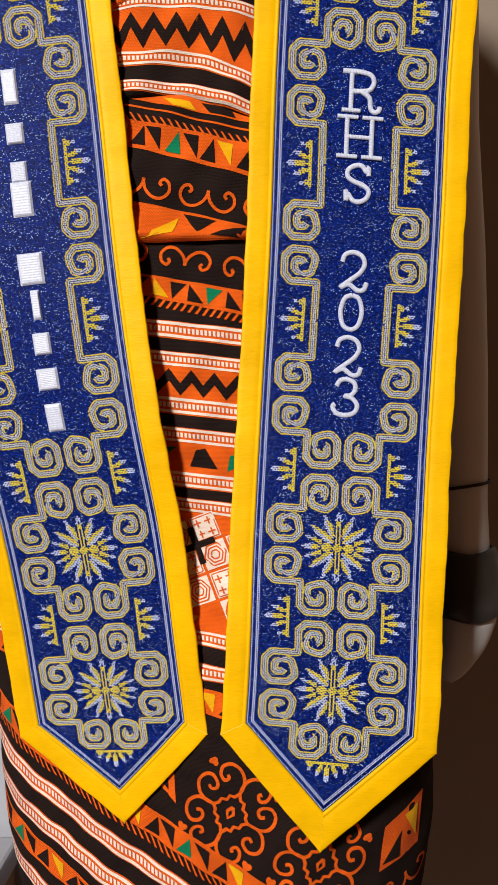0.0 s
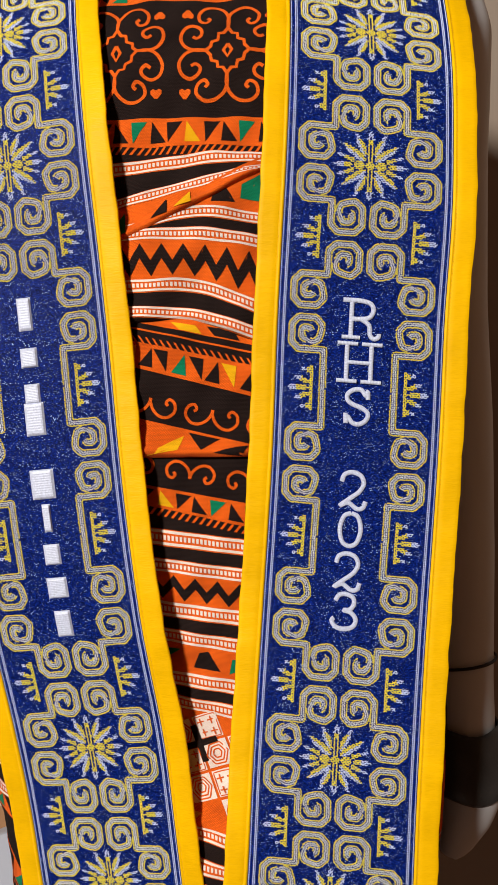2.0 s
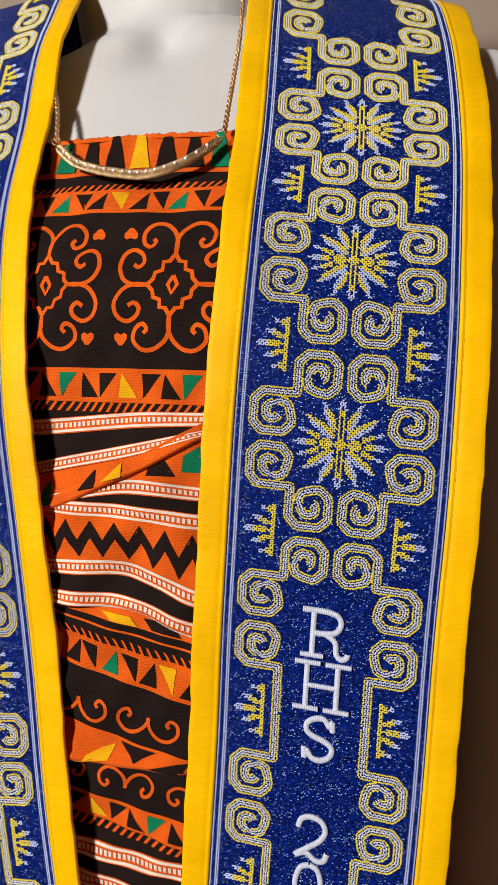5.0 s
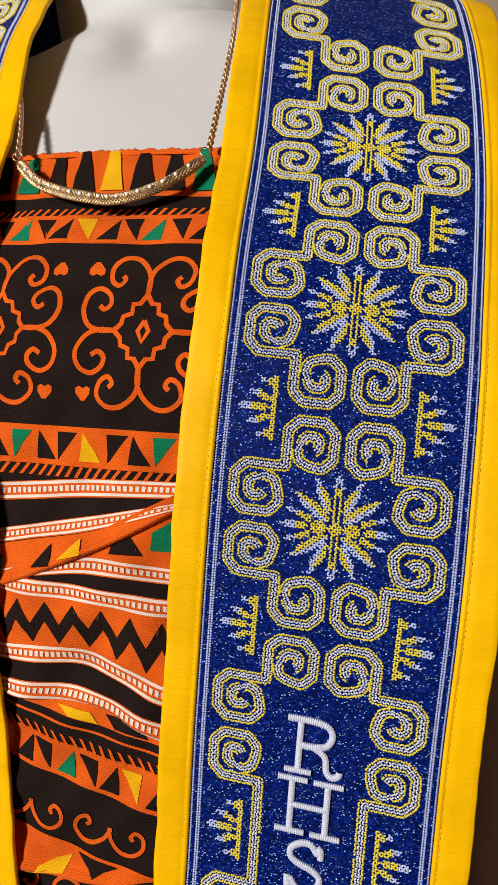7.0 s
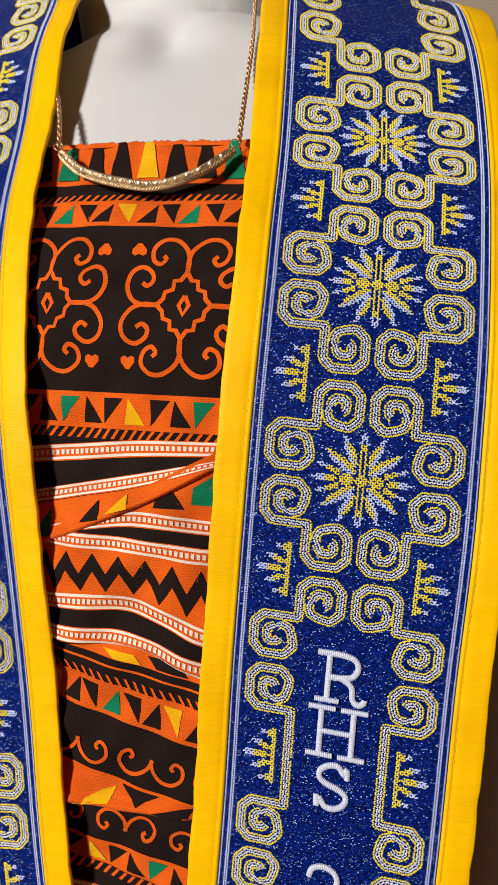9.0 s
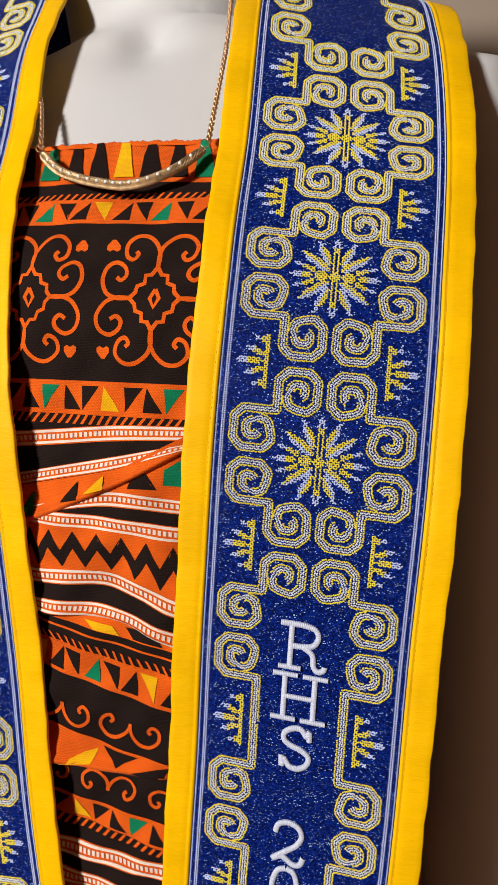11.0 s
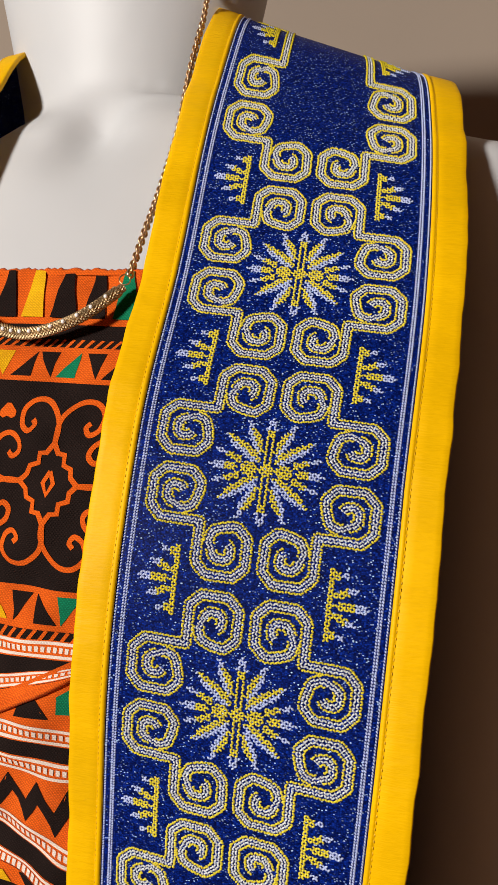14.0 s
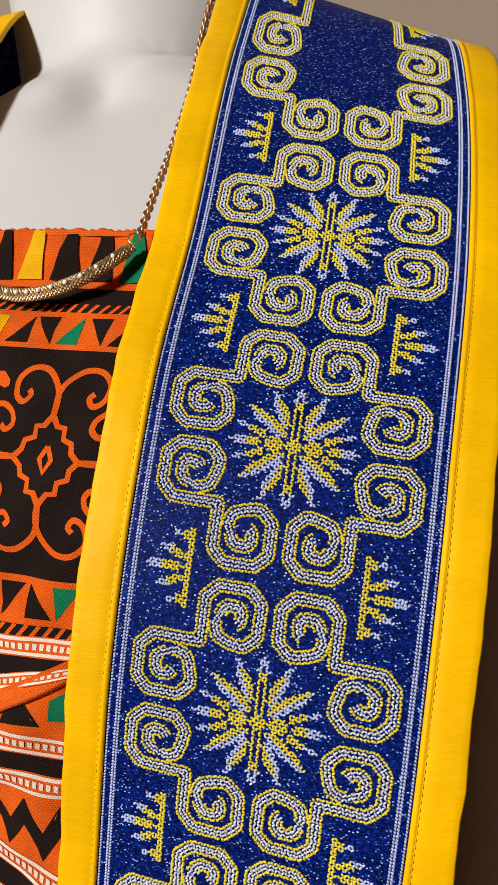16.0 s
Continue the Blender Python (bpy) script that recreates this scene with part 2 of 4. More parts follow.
def mid_x(z):
    """The skirt hangs a little askew."""
    return MID_X + 0.006 * np.clip((0.60 - np.asarray(z, float)) / 0.12, 0, 1)


def dress_y(x, z):
    """Depth of the front of the dress."""
    a = half_width(z)[..., 0]
    r = np.clip((x - mid_x(z)) / a, -0.985, 0.985)
    back = 0.28 * np.clip((0.80 - z) / 0.12, 0, 1) * np.clip(0.03 - x, 0, 0.16)
    return dress_front(z)[..., 0] - 0.002 + back + HALF_DEPTH * (1 - np.sqrt(1 - 0.25 * r * r - 0.75 * r ** 4))


def build_mannequin():
    """Torso, neck, arms: one plain mesh, blended into one skin."""
    verts, faces = [], []

    def loft(rings, n=40):
        base = len(verts)
        for cx, cy, cz, a, b in rings:
            for j in range(n):
                t = 2 * math.pi * j / n
                verts.append((cx + a * math.cos(t), cy + b * math.sin(t), cz))
        faces.extend(grid_faces(len(rings), n, base, wrap=True))
        faces.append(tuple(range(base, base + n))[::-1])
        faces.append(tuple(range(base + (len(rings) - 1) * n, base + len(rings) * n)))

    torso = []
    for z, front, a, b in ((0.40, 0.535, 0.085, 0.06), (0.52, 0.535, 0.100, 0.065), (0.66, 0.525, 0.120, 0.075), (0.80, 0.496, 0.145, 0.090),
                           (0.95, 0.475, 0.138, 0.10), (1.08, 0.464, 0.148, 0.105), (1.14, 0.468, 0.152, 0.105), (1.18, 0.486, 0.155, 0.10),
                           (1.22, 0.504, 0.165, 0.09), (1.26, 0.526, 0.172, 0.075), (1.285, 0.541, 0.166, 0.065), (1.300, 0.551, 0.146, 0.058), (1.314, 0.562, 0.100, 0.055), (1.335, 0.576, 0.074, 0.052)):
        torso.append((z, front, a, b))
    form = curve_through([q[0] for q in torso], [q[1:] for q in torso])
    rings, n = np.linspace(0.40, 1.335, 120), 120
    base = len(verts)
    for z in rings:
        front, a, b = form(z)
        cx = -0.040 - 0.022 * min(1.0, max(0.0, (z - 1.05) / 0.12))
        for j in range(n):
            t = 2 * math.pi * j / n
            x, y = cx + a * math.cos(t), front + b + b * math.sin(t)
            if math.sin(t) < -0.3:
                dx = abs(x + 0.070)
                y += 0.020 * math.exp(-((x + 0.068) / 0.018) ** 2 - ((z - 1.306) / 0.021) ** 2)
                y -= 0.0065 * math.exp(-((z - 1.312 - 0.10 * dx) / 0.009) ** 2) * min(1.0, dx / 0.02) * math.exp(-(dx / 0.11) ** 4)
            verts.append((x, y, z))
    faces.extend(grid_faces(len(rings), n, base, wrap=True))
    faces.append(tuple(range(base, base + n))[::-1])
    faces.append(tuple(range(base + (len(rings) - 1) * n, base + len(rings) * n)))
    loft([(-0.085, 0.645, 1.26, 0.072, 0.060), (-0.085, 0.643, 1.30, 0.070, 0.060), (-0.085, 0.641, 1.335, 0.071, 0.060), (-0.085, 0.638, 1.37, 0.078, 0.060),
          (-0.085, 0.634, 1.42, 0.089, 0.064), (-0.085, 0.630, 1.52, 0.105, 0.072)])

    def tube(points, n=24):
        base = len(verts)
        for i, (p, r) in enumerate(points):
            a = Vector(points[max(0, i - 1)][0])
            b = Vector(points[min(len(points) - 1, i + 1)][0])
            d = (b - a).normalized()
            s = d.cross(Vector((0, 1, 0))).normalized()
            u = s.cross(d)
            for j in range(n):
                t = 2 * math.pi * j / n
                verts.append(tuple(Vector(p) + s * r * math.cos(t) + u * r * 1.1 * math.sin(t)))
        faces.extend(grid_faces(len(points), n, base, wrap=True))
        faces.append(tuple(range(base, base + n)))
        faces.append(tuple(range(base + (len(points) - 1) * n, base + len(points) * n))[::-1])

    for sx in (1, -1):
        def at(x, y, z):
            return (-0.062 + sx * (x + 0.062), y, z)
        tube([(at(0.055, 0.628, 1.270), 0.030), (at(0.10, 0.622, 1.288), 0.036), (at(0.130, 0.618, 1.280), 0.043), (at(0.143, 0.615, 1.22), 0.046), (at(0.145, 0.61, 1.12), 0.040),
              (at(0.148, 0.605, 1.0), 0.036), (at(0.151, 0.600, 0.9), 0.0365), (at(0.154, 0.595, 0.8), 0.034), (at(0.158, 0.592, 0.70), 0.029), (at(0.163, 0.588, 0.64), 0.026)])
        # a flat mitten of a hand
        tube([(at(0.163, 0.588, 0.655), 0.024), (at(0.166, 0.586, 0.615), 0.027), (at(0.163, 0.584, 0.598), 0.022), (at(0.154, 0.580, 0.578), 0.015), (at(0.149, 0.578, 0.567), 0.009)])
    ob = mesh_of("mannequin", verts, faces, SKIN)
    rm = ob.modifiers.new("blend", "REMESH")
    rm.mode, rm.voxel_size, rm.use_smooth_shade = "VOXEL", 0.005, True
    sm = ob.modifiers.new("soften", "SMOOTH")
    sm.factor, sm.iterations = 0.5, 8
    tagged(ob, "headless ivory plastic mannequin dressed in printed cloth", "mannequin")
    return ob


build_mannequin()


def build_tape():
    """A band of dark tape round the wrist."""
    n, rows = 32, ((0.668, 0.0285), (0.665, 0.0300), (0.648, 0.0308), (0.628, 0.0322), (0.621, 0.0330), (0.619, 0.0310))
    verts = [(0.161 + (0.66 - z) * 0.06 + r * math.cos(2 * math.pi * j / n), 0.589 + r * 1.1 * math.sin(2 * math.pi * j / n), z + 0.002 * math.sin(j * 0.7))
             for z, r in rows for j in range(n)]
    ob = mesh_of("tape_band", verts, grid_faces(len(rows), n, 0, True), TAPE)
    tagged(ob, "band of shiny black tape round the mannequin's wrist", "tape")
    sd = ob.modifiers.new("thick", "SOLIDIFY")
    sd.thickness = 0.002


build_tape()


def build_joint():
    """The narrow dark gap where the forearm plugs together."""
    n, verts = 40, []
    for dz, rr in ((0.0012, 0.0305), (0.0008, 0.0318), (-0.0008, 0.0318), (-0.0012, 0.0305)):
        for j in range(n):
            t = 2 * math.pi * j / n
            verts.append((0.1575 + rr * math.cos(t), 0.592 + rr * 1.1 * math.sin(t), 0.7165 + dz + 0.004 * math.cos(t)))
    ob = mesh_of("joint_gap", verts, grid_faces(4, n, 0, True), SEAM)
    tagged(ob, "narrow dark joint line round the mannequin's forearm", "joint")


build_joint()


# ---- the printed dress ----
dress = tagged(empty("wrapped_dress", (MID_X, 0.5, 0.35)), "orange and black tribal-print cotton cloth wrapped and pinned as a dress", "dress")


def back_shell():
    verts, zs, n = [], np.linspace(0.33, 1.185, 30), 56
    for z in zs:
        a = float(half_width(z)[..., 0])
        f = float(dress_front(z)[..., 0]) + 0.004
        for j in range(n):
            t = 2 * math.pi * j / n
            x, y = float(mid_x(z)) + (a - 0.003) * math.cos(t), f + HALF_DEPTH + HALF_DEPTH * math.sin(t)
            verts.append((x, max(y, float(dress_y(np.array(x), np.array(z))) + 0.007), z))
    mesh_of("wrap_back", verts, grid_faces(len(zs), n, 0, True), LINING, dress, "dark back of the wrapped cloth")


back_shell()
STEP = 0.0035


class Sheet:
    """One layer of the draped cloth between an upper and a lower edge, with the print laid on it."""

    def __init__(self, name, top, bottom, lift, roll_top=0.0, roll_bottom=0.0, x0=-0.185, x1=0.115, puff=0.0, label="", fine=0.0025, flare=0.0, gap=1.0, hollow=0.0):
        self.name, self.top, self.bottom, self.lift, self.label = name, top, bottom, lift, label
        self.roll_top, self.roll_bottom, self.x0, self.x1, self.puff = roll_top, roll_bottom, x0, x1, puff
        self.bins, self.fine, self.flare, self.gap, self.hollow = {}, fine, flare, gap, hollow

    def place(self, x, z, off):
        x, z = np.asarray(x, float), np.asarray(z, float)
        a = half_width(z)[..., 0] * 0.985
        x = np.clip(x, mid_x(z) - a, mid_x(z) + a)
        t, b = self.top(x), self.bottom(x)
        s = np.clip((t - z) / np.maximum(t - b, 1e-4), 0, 1)
        near = np.exp(-((x + 0.042) / 0.043) ** 6)
        y = dress_y(x, z) - (self.lift + self.puff * np.sin(np.pi * s) + self.flare * np.exp(-np.maximum(z - b, 0) / 0.014)) * near
        y = y + self.hollow * np.exp(-((x + 0.040) / 0.024) ** 2 - ((z - 0.978) / 0.024) ** 2)
        if self.roll_top:
            d = np.clip((t - z) / self.roll_top, 0, 1)
            y = y + self.roll_top * 0.8 * (1 - np.sqrt(1 - (1 - d) ** 2)) - self.roll_top * 0.35 * np.sin(np.pi * d)
        if self.roll_bottom:
            d = np.clip((z - b) / self.roll_bottom, 0, 1)
            y = y + self.roll_bottom * 0.8 * (1 - np.sqrt(1 - (1 - d) ** 2)) - self.roll_bottom * 0.35 * np.sin(np.pi * d)
        y = y + 0.0013 * np.sin(x * 95 + z * 60) * np.sin(z * 83 + 1.3) + 0.0007 * np.sin(x * 210 - z * 150) + 0.0006 * np.sin(x * 130 + z * 390 + 2 * np.sin(x * 60)) * np.sin(x * 71 + 0.6)
        return np.stack([x, y - off * self.gap, z], -1)

    def add(self, mat, verts, faces):
        v, f = self.bins.setdefault(mat.name, ([], []))
        base = len(v)
        v.extend(verts)
        f.extend(tuple(base + i for i in q) for q in faces)

    def fill(self, mat, upper, lower, off, x0=None, x1=None, rows=None, step=STEP):
        """A strip of colour between two curves."""
        x0, x1 = self.x0 if x0 is None else x0, self.x1 if x1 is None else x1
        step = min(step, self.fine * 1.4)
        xs = np.linspace(x0, x1, max(2, int((x1 - x0) / step) + 1))
        hi, lo = upper(xs), lower(xs)
        m = rows or max(2, int(np.max(np.abs(hi - lo)) / step) + 2)
        q = np.linspace(0, 1, m)[:, None]
        z = hi[None] * (1 - q) + lo[None] * q
        p = self.place(np.broadcast_to(xs, z.shape), z, off)
        self.add(mat, p.reshape(-1, 3), grid_faces(m, len(xs)))

    def shape(self, mat, pts, upper, lower, off, fine=3):
        """A convex polygon given in (x, 0..1 across the band), fanned finely from its middle."""
        pts = np.array(pts, float)
        ring = []
        for i in range(len(pts)):
            for k in range(fine):
                ring.append(pts[i] + (pts[(i + 1) % len(pts)] - pts[i]) * k / fine)
        ring, mid = np.array(ring), pts.mean(0)
        n = len(ring)
        uv = np.concatenate([mid[None], mid + (ring - mid) * 0.5, ring])
        z = upper(uv[:, 0]) * (1 - uv[:, 1]) + lower(uv[:, 0]) * uv[:, 1]
        faces = [(0, 1 + j, 1 + (j + 1) % n) for j in range(n)]
        faces += [(1 + j, 1 + n + j, 1 + n + (j + 1) % n, 1 + (j + 1) % n) for j in range(n)]
        self.add(mat, self.place(uv[:, 0], z, off), faces)

    def poly(self, mat, pts, off):
        """A filled polygon in (x, z)."""
        self.shape(mat, pts, lambda x: 0 * x, lambda x: 0 * x + 1, off, fine=2)

    def stroke(self, mat, pts, width, off):
        """A printed line of even width along points in (x, z)."""
        p = np.array(pts, float)
        d = np.gradient(p, axis=0)
        d /= np.maximum(np.linalg.norm(d, axis=1), 1e-9)[:, None]
        nrm = np.stack([-d[:, 1], d[:, 0]], 1)
        uv = np.concatenate([p + nrm * width / 2, p, p - nrm * width / 2])
        n = len(p)
        self.add(mat, self.place(uv[:, 0], uv[:, 1], off), grid_faces(3, n))

    def finish(self):
        xs = np.linspace(self.x0, self.x1, int((self.x1 - self.x0) / self.fine))
        m = max(6, int(np.max(self.top(xs) - self.bottom(xs)) / self.fine))
        q = np.linspace(0, 1, m)[:, None]
        z = self.top(xs)[None] * (1 - q) + self.bottom(xs)[None] * q
        p = self.place(np.broadcast_to(xs, z.shape), z, 0.0)
        cloth = mesh_of(self.name, p.reshape(-1, 3), grid_faces(m, len(xs)), BLACK, dress, self.label)
        for key, (v, f) in self.bins.items():
            tagged(mesh_of(key.split("_")[0] + "_print", v, f, bpy.data.materials[key], cloth), kind="stuff")


def line(z, slope=0.0, mid=-0.04):
    return lambda x: z + slope * (np.asarray(x, float) - mid)


def knots(*zs, xs=(-0.075, -0.043, 0.003)):
    c = curve_through(xs, zs)
    return lambda x: c(np.clip(x, -0.13, 0.05))[..., 0]


def between(a, b, q):
    return lambda x: a(x) * (1 - q) + b(x) * q


def bead_band(s, a, b):
    """White, orange and white stripes with a row of small white beads."""
    s.fill(ORANGE, a, b, 0.0002)
    s.fill(WHITE, between(a, b, 0.05), between(a, b, 0.22), 0.0004, rows=2)
    s.fill(WHITE, between(a, b, 0.76), between(a, b, 0.92), 0.0004, rows=2)
    up, lo = between(a, b, 0.33), between(a, b, 0.64)
    x = s.x0
    while x < s.x1 - 0.003:
        s.shape(WHITE, ((x, 0), (x + 0.0017, 0.06), (x + 0.0016, 1), (x + 0.0001, 0.94)), up, lo, 0.0004, fine=1)
        x += 0.00265


def tri_band(s, a, b, green_x, pitch=0.0114, edge=0.11, flip=False):
    """Orange band of slanted black, green and gold triangles, upright and hanging in turn, between thin borders."""
    s.fill(ORANGE, a, b, 0.0002)
    up, lo = between(a, b, edge), between(a, b, 1 - edge)
    k0 = math.ceil((s.x0 - green_x) / pitch)
    for k in range(k0, int((s.x1 - green_x) / pitch)):
        colour = (GREEN, BLACK, BLACK, GOLD, BLACK, BLACK)[k % 6]
        x, w = green_x + (k - 0.5) * pitch + 0.0006 * math.sin(k * 1.9), pitch * 0.88
        pts = ((x, 0.96), (x + 0.92 * w, 0.03), (x + w, 0.96)) if k % 2 == 0 else ((x, 0.04), (x + w, 0.04), (x + 0.86 * w, 0.97))
        if flip:
            pts = tuple((2 * x + w - p, 1 - q) for p, q in pts)
        s.shape(colour, pts, up, lo, 0.0004)


def teeth(s, a, b, lean=1):
    """A fringe of slanted orange dashes on black."""
    x = s.x0
    while x < s.x1 - 0.006:
        s.shape(ORANGE, ((x + lean * 0.0034, 0), (x + lean * 0.0034 + 0.0016, 0.05), (x + 0.0018, 1), (x, 1)), a, b, 0.0003, fine=2)
        x += 0.0046


def zigzag(s, a, b, pitch=0.0165):
    s.fill(ORANGE, a, b, 0.0002)
    x, k = s.x0, 0
    while x < s.x1 - pitch:
        h = pitch / 2
        s.shape(BLACK, ((x, 0.54), (x + h, 0.08), (x + h, 0.48), (x, 0.94)), a, b, 0.0004)
        s.shape(BLACK, ((x + h, 0.08), (x + pitch, 0.54), (x + pitch, 0.94), (x + h, 0.48)), a, b, 0.0004)
        x += pitch
        k += 1


def smooth_path(pts, n=8):
    c = curve_through(range(len(pts)), pts)
    return c(np.linspace(0, len(pts) - 1, (len(pts) - 1) * n + 1))


LOZENGE = ((0, -48), (9, -36), (20, -35), (22, -23), (35, -19), (37, -9), (47, 0))
TOP_CURL = ((0, -48), (0, -70), (9, -86), (28, -98), (50, -98), (66, -84), (63, -67), (49, -60), (41, -68), (47, -74))
SIDE_CURL = ((47, 0), (72, 0), (92, -8), (104, -28), (98, -48), (80, -56), (62, -48), (58, -36), (68, -28), (78, -33))
UNIT = 0.000322


def scroll_flower(s, cx, cz, turn=0.0, size=1.0, width=0.0022):
    """Stepped lozenge with eight curling tendrils."""
    ct, st = math.cos(turn), math.sin(turn)

    def put_path(pts, smooth=True):
        p = smooth_path(pts) if smooth else np.repeat(np.array(pts, float), 1, 0)
        p = p * (0.90 * UNIT * size, 1.05 * UNIT * size)
        s.stroke(ORANGE, np.stack([cx + p[:, 0] * ct + p[:, 1] * st, cz + p[:, 0] * st - p[:, 1] * ct], 1), width, 0.0003)
    for sx in (1, -1):
        for sy in (1, -1):
            for path, smooth in ((LOZENGE, False), (TOP_CURL, True), (SIDE_CURL, True)):
                put_path([(sx * a, sy * b) for a, b in path], smooth)
            heart = [(0, -8), (6, -11), (11, -8), (11, -1), (3, 9), (-3, 9), (-11, -1), (-11, -8), (-6, -11)]
            hx = np.array([(sx * 82 + a, 88 * sy + b * (1 if sy > 0 else -1)) for a, b in heart]) * UNIT * size
            s.poly(ORANGE, np.stack([cx + hx[:, 0] * ct + hx[:, 1] * st, cz + hx[:, 0] * st - hx[:, 1] * ct], 1), 0.0003)
    put_path([(0, -14), (9, 0), (0, 14), (-9, 0), (0, -14)], False)


def horns(s, cx, cz, size, way, turn=0.0):
    """The pair of tendrils at the head (way 1) or foot (way -1) of a half-hidden scroll flower."""
    ct, st = math.cos(turn), math.sin(turn)
    for sx in (1, -1):
        p = smooth_path([(sx * a, way * b * 1.2) for a, b in ((0, -64),) + TOP_CURL[1:]]) * UNIT * size
        s.stroke(ORANGE, np.stack([cx + p[:, 0] * ct + p[:, 1] * st, cz + p[:, 0] * st - p[:, 1] * ct], 1), 0.0019, 0.0003)


LIP = knots(1.0165, 1.0318, 1.0510, xs=(-0.068, -0.034, 0.002))


def sheet_top():
    s = Sheet("bodice_cloth", line(1.2222), LIP, 0.0, roll_bottom=0.0045, x0=-0.175, x1=0.09, fine=0.0016, flare=0.0095, label="flat bodice cloth with scroll flowers and triangle bands")
    a, b = line(1.2222), line(1.1985)
    s.fill(ORANGE, a, line(1.1962), 0.0002)
    for k in range(-7, 9):
        x = -0.0495 + 0.0154 * k
        colour = (GOLD, BLACK, BLACK, GREEN, BLACK, BLACK)[k % 6]
        s.shape(colour, ((x - 0.0062, 0.0), (x - 0.0016, 0.0), (x + 0.0062, 0.96), (x - 0.0060, 0.96)), a, b, 0.0012, fine=5)
    teeth(s, line(1.1895), line(1.1855))
    tri_band(s, line(1.1858), line(1.1705), -0.0895)
    for cx in (-0.1590, -0.0880, -0.0170, 0.0540):
        scroll_flower(s, cx, 1.1295)
    tri_band(s, line(1.0865), line(1.0690), -0.0715, flip=True)
    teeth(s, line(1.0690), line(1.0640))
    lean = [knots(*z, xs=(-0.068, -0.034, 0.002)) for z in ((1.0610, 1.0645, 1.0655), (1.0526, 1.0563, 1.0585), (1.0412, 1.0485, 1.0566), (1.0345, 1.0420, 1.0535))]
    bead_band(s, lean[0], lean[1])
    bead_band(s, lean[2], lean[3])
    s.fill(ORANGE, between(lean[3], LIP, 0.02), LIP, 0.0007)
    for x, c in ((-0.058, BLACK), (-0.043, GOLD), (-0.085, GREEN)):
        s.shape(c, ((x - 0.006, 0.75), (x + 0.004, 0.2), (x + 0.005, 0.85)), lean[3], LIP, 0.0015)
    s.finish()
    # the frayed upper hem, a narrow turned edge
    xs = np.linspace(-0.15, 0.06, 120)
    rng = np.random.RandomState(4)
    verts = []
    for x in xs:
        y = float(dress_y(np.array(x), np.array(1.2222)))
        j = rng.uniform(-0.0008, 0.0008)
        for dy, dz in ((-0.0012, -0.002), (-0.0016, 0.0002 + j), (0.0005, 0.0012 + j), (0.0025, -0.001)):
            verts.append((x, y + dy, 1.2222 + dz))
    mesh_of("raw_hem", verts, grid_faces(len(xs), 4), ORANGE, dress, "frayed orange upper hem")


def sheet_fold():
    at = (-0.069, -0.038, 0.001)
    top, bottom = knots(1.0260, 1.0390, 1.0600, xs=at), knots(0.9590, 0.9600, 0.9475, xs=at)
    s = Sheet("folded_cloth", top, bottom, 0.0055, roll_bottom=0.005, x0=-0.105, x1=0.045, puff=0.002, gap=1.6, hollow=0.008, label="pinched and gathered striped cloth", fine=0.0016)
    e = [knots(*z, xs=at) for z in ((1.0225, 1.0302, 1.0278), (1.0176, 1.0225, 1.0205), (1.0170, 1.0172, 1.0140), (1.0094, 1.0090, 1.0054), (0.9860, 0.9868, 0.9744),
                                    (0.9775, 0.9782, 0.9652), (0.9690, 0.9682, 0.9572), (0.9615, 0.9600, 0.9484))]
    s.fill(ORANGE, top, e[0], 0.0002)
    for x, colour, pts in ((-0.020, BLACK, ((-0.004, 0.30), (0.001, 0.28), (0.009, 0.85), (-0.006, 0.85))), (-0.003, GREEN, ((-0.004, 0.45), (0.008, 0.30), (0.008, 0.80), (-0.005, 0.75)))):
        s.shape(colour, [(x + p, q) for p, q in pts], top, e[0], 0.0004)
    bead_band(s, e[0], e[1])
    bead_band(s, e[2], e[3])
    zigzag(s, e[3], e[4], 0.0137)
    bead_band(s, e[4], e[5])
    bead_band(s, e[6], e[7])
    s.finish()


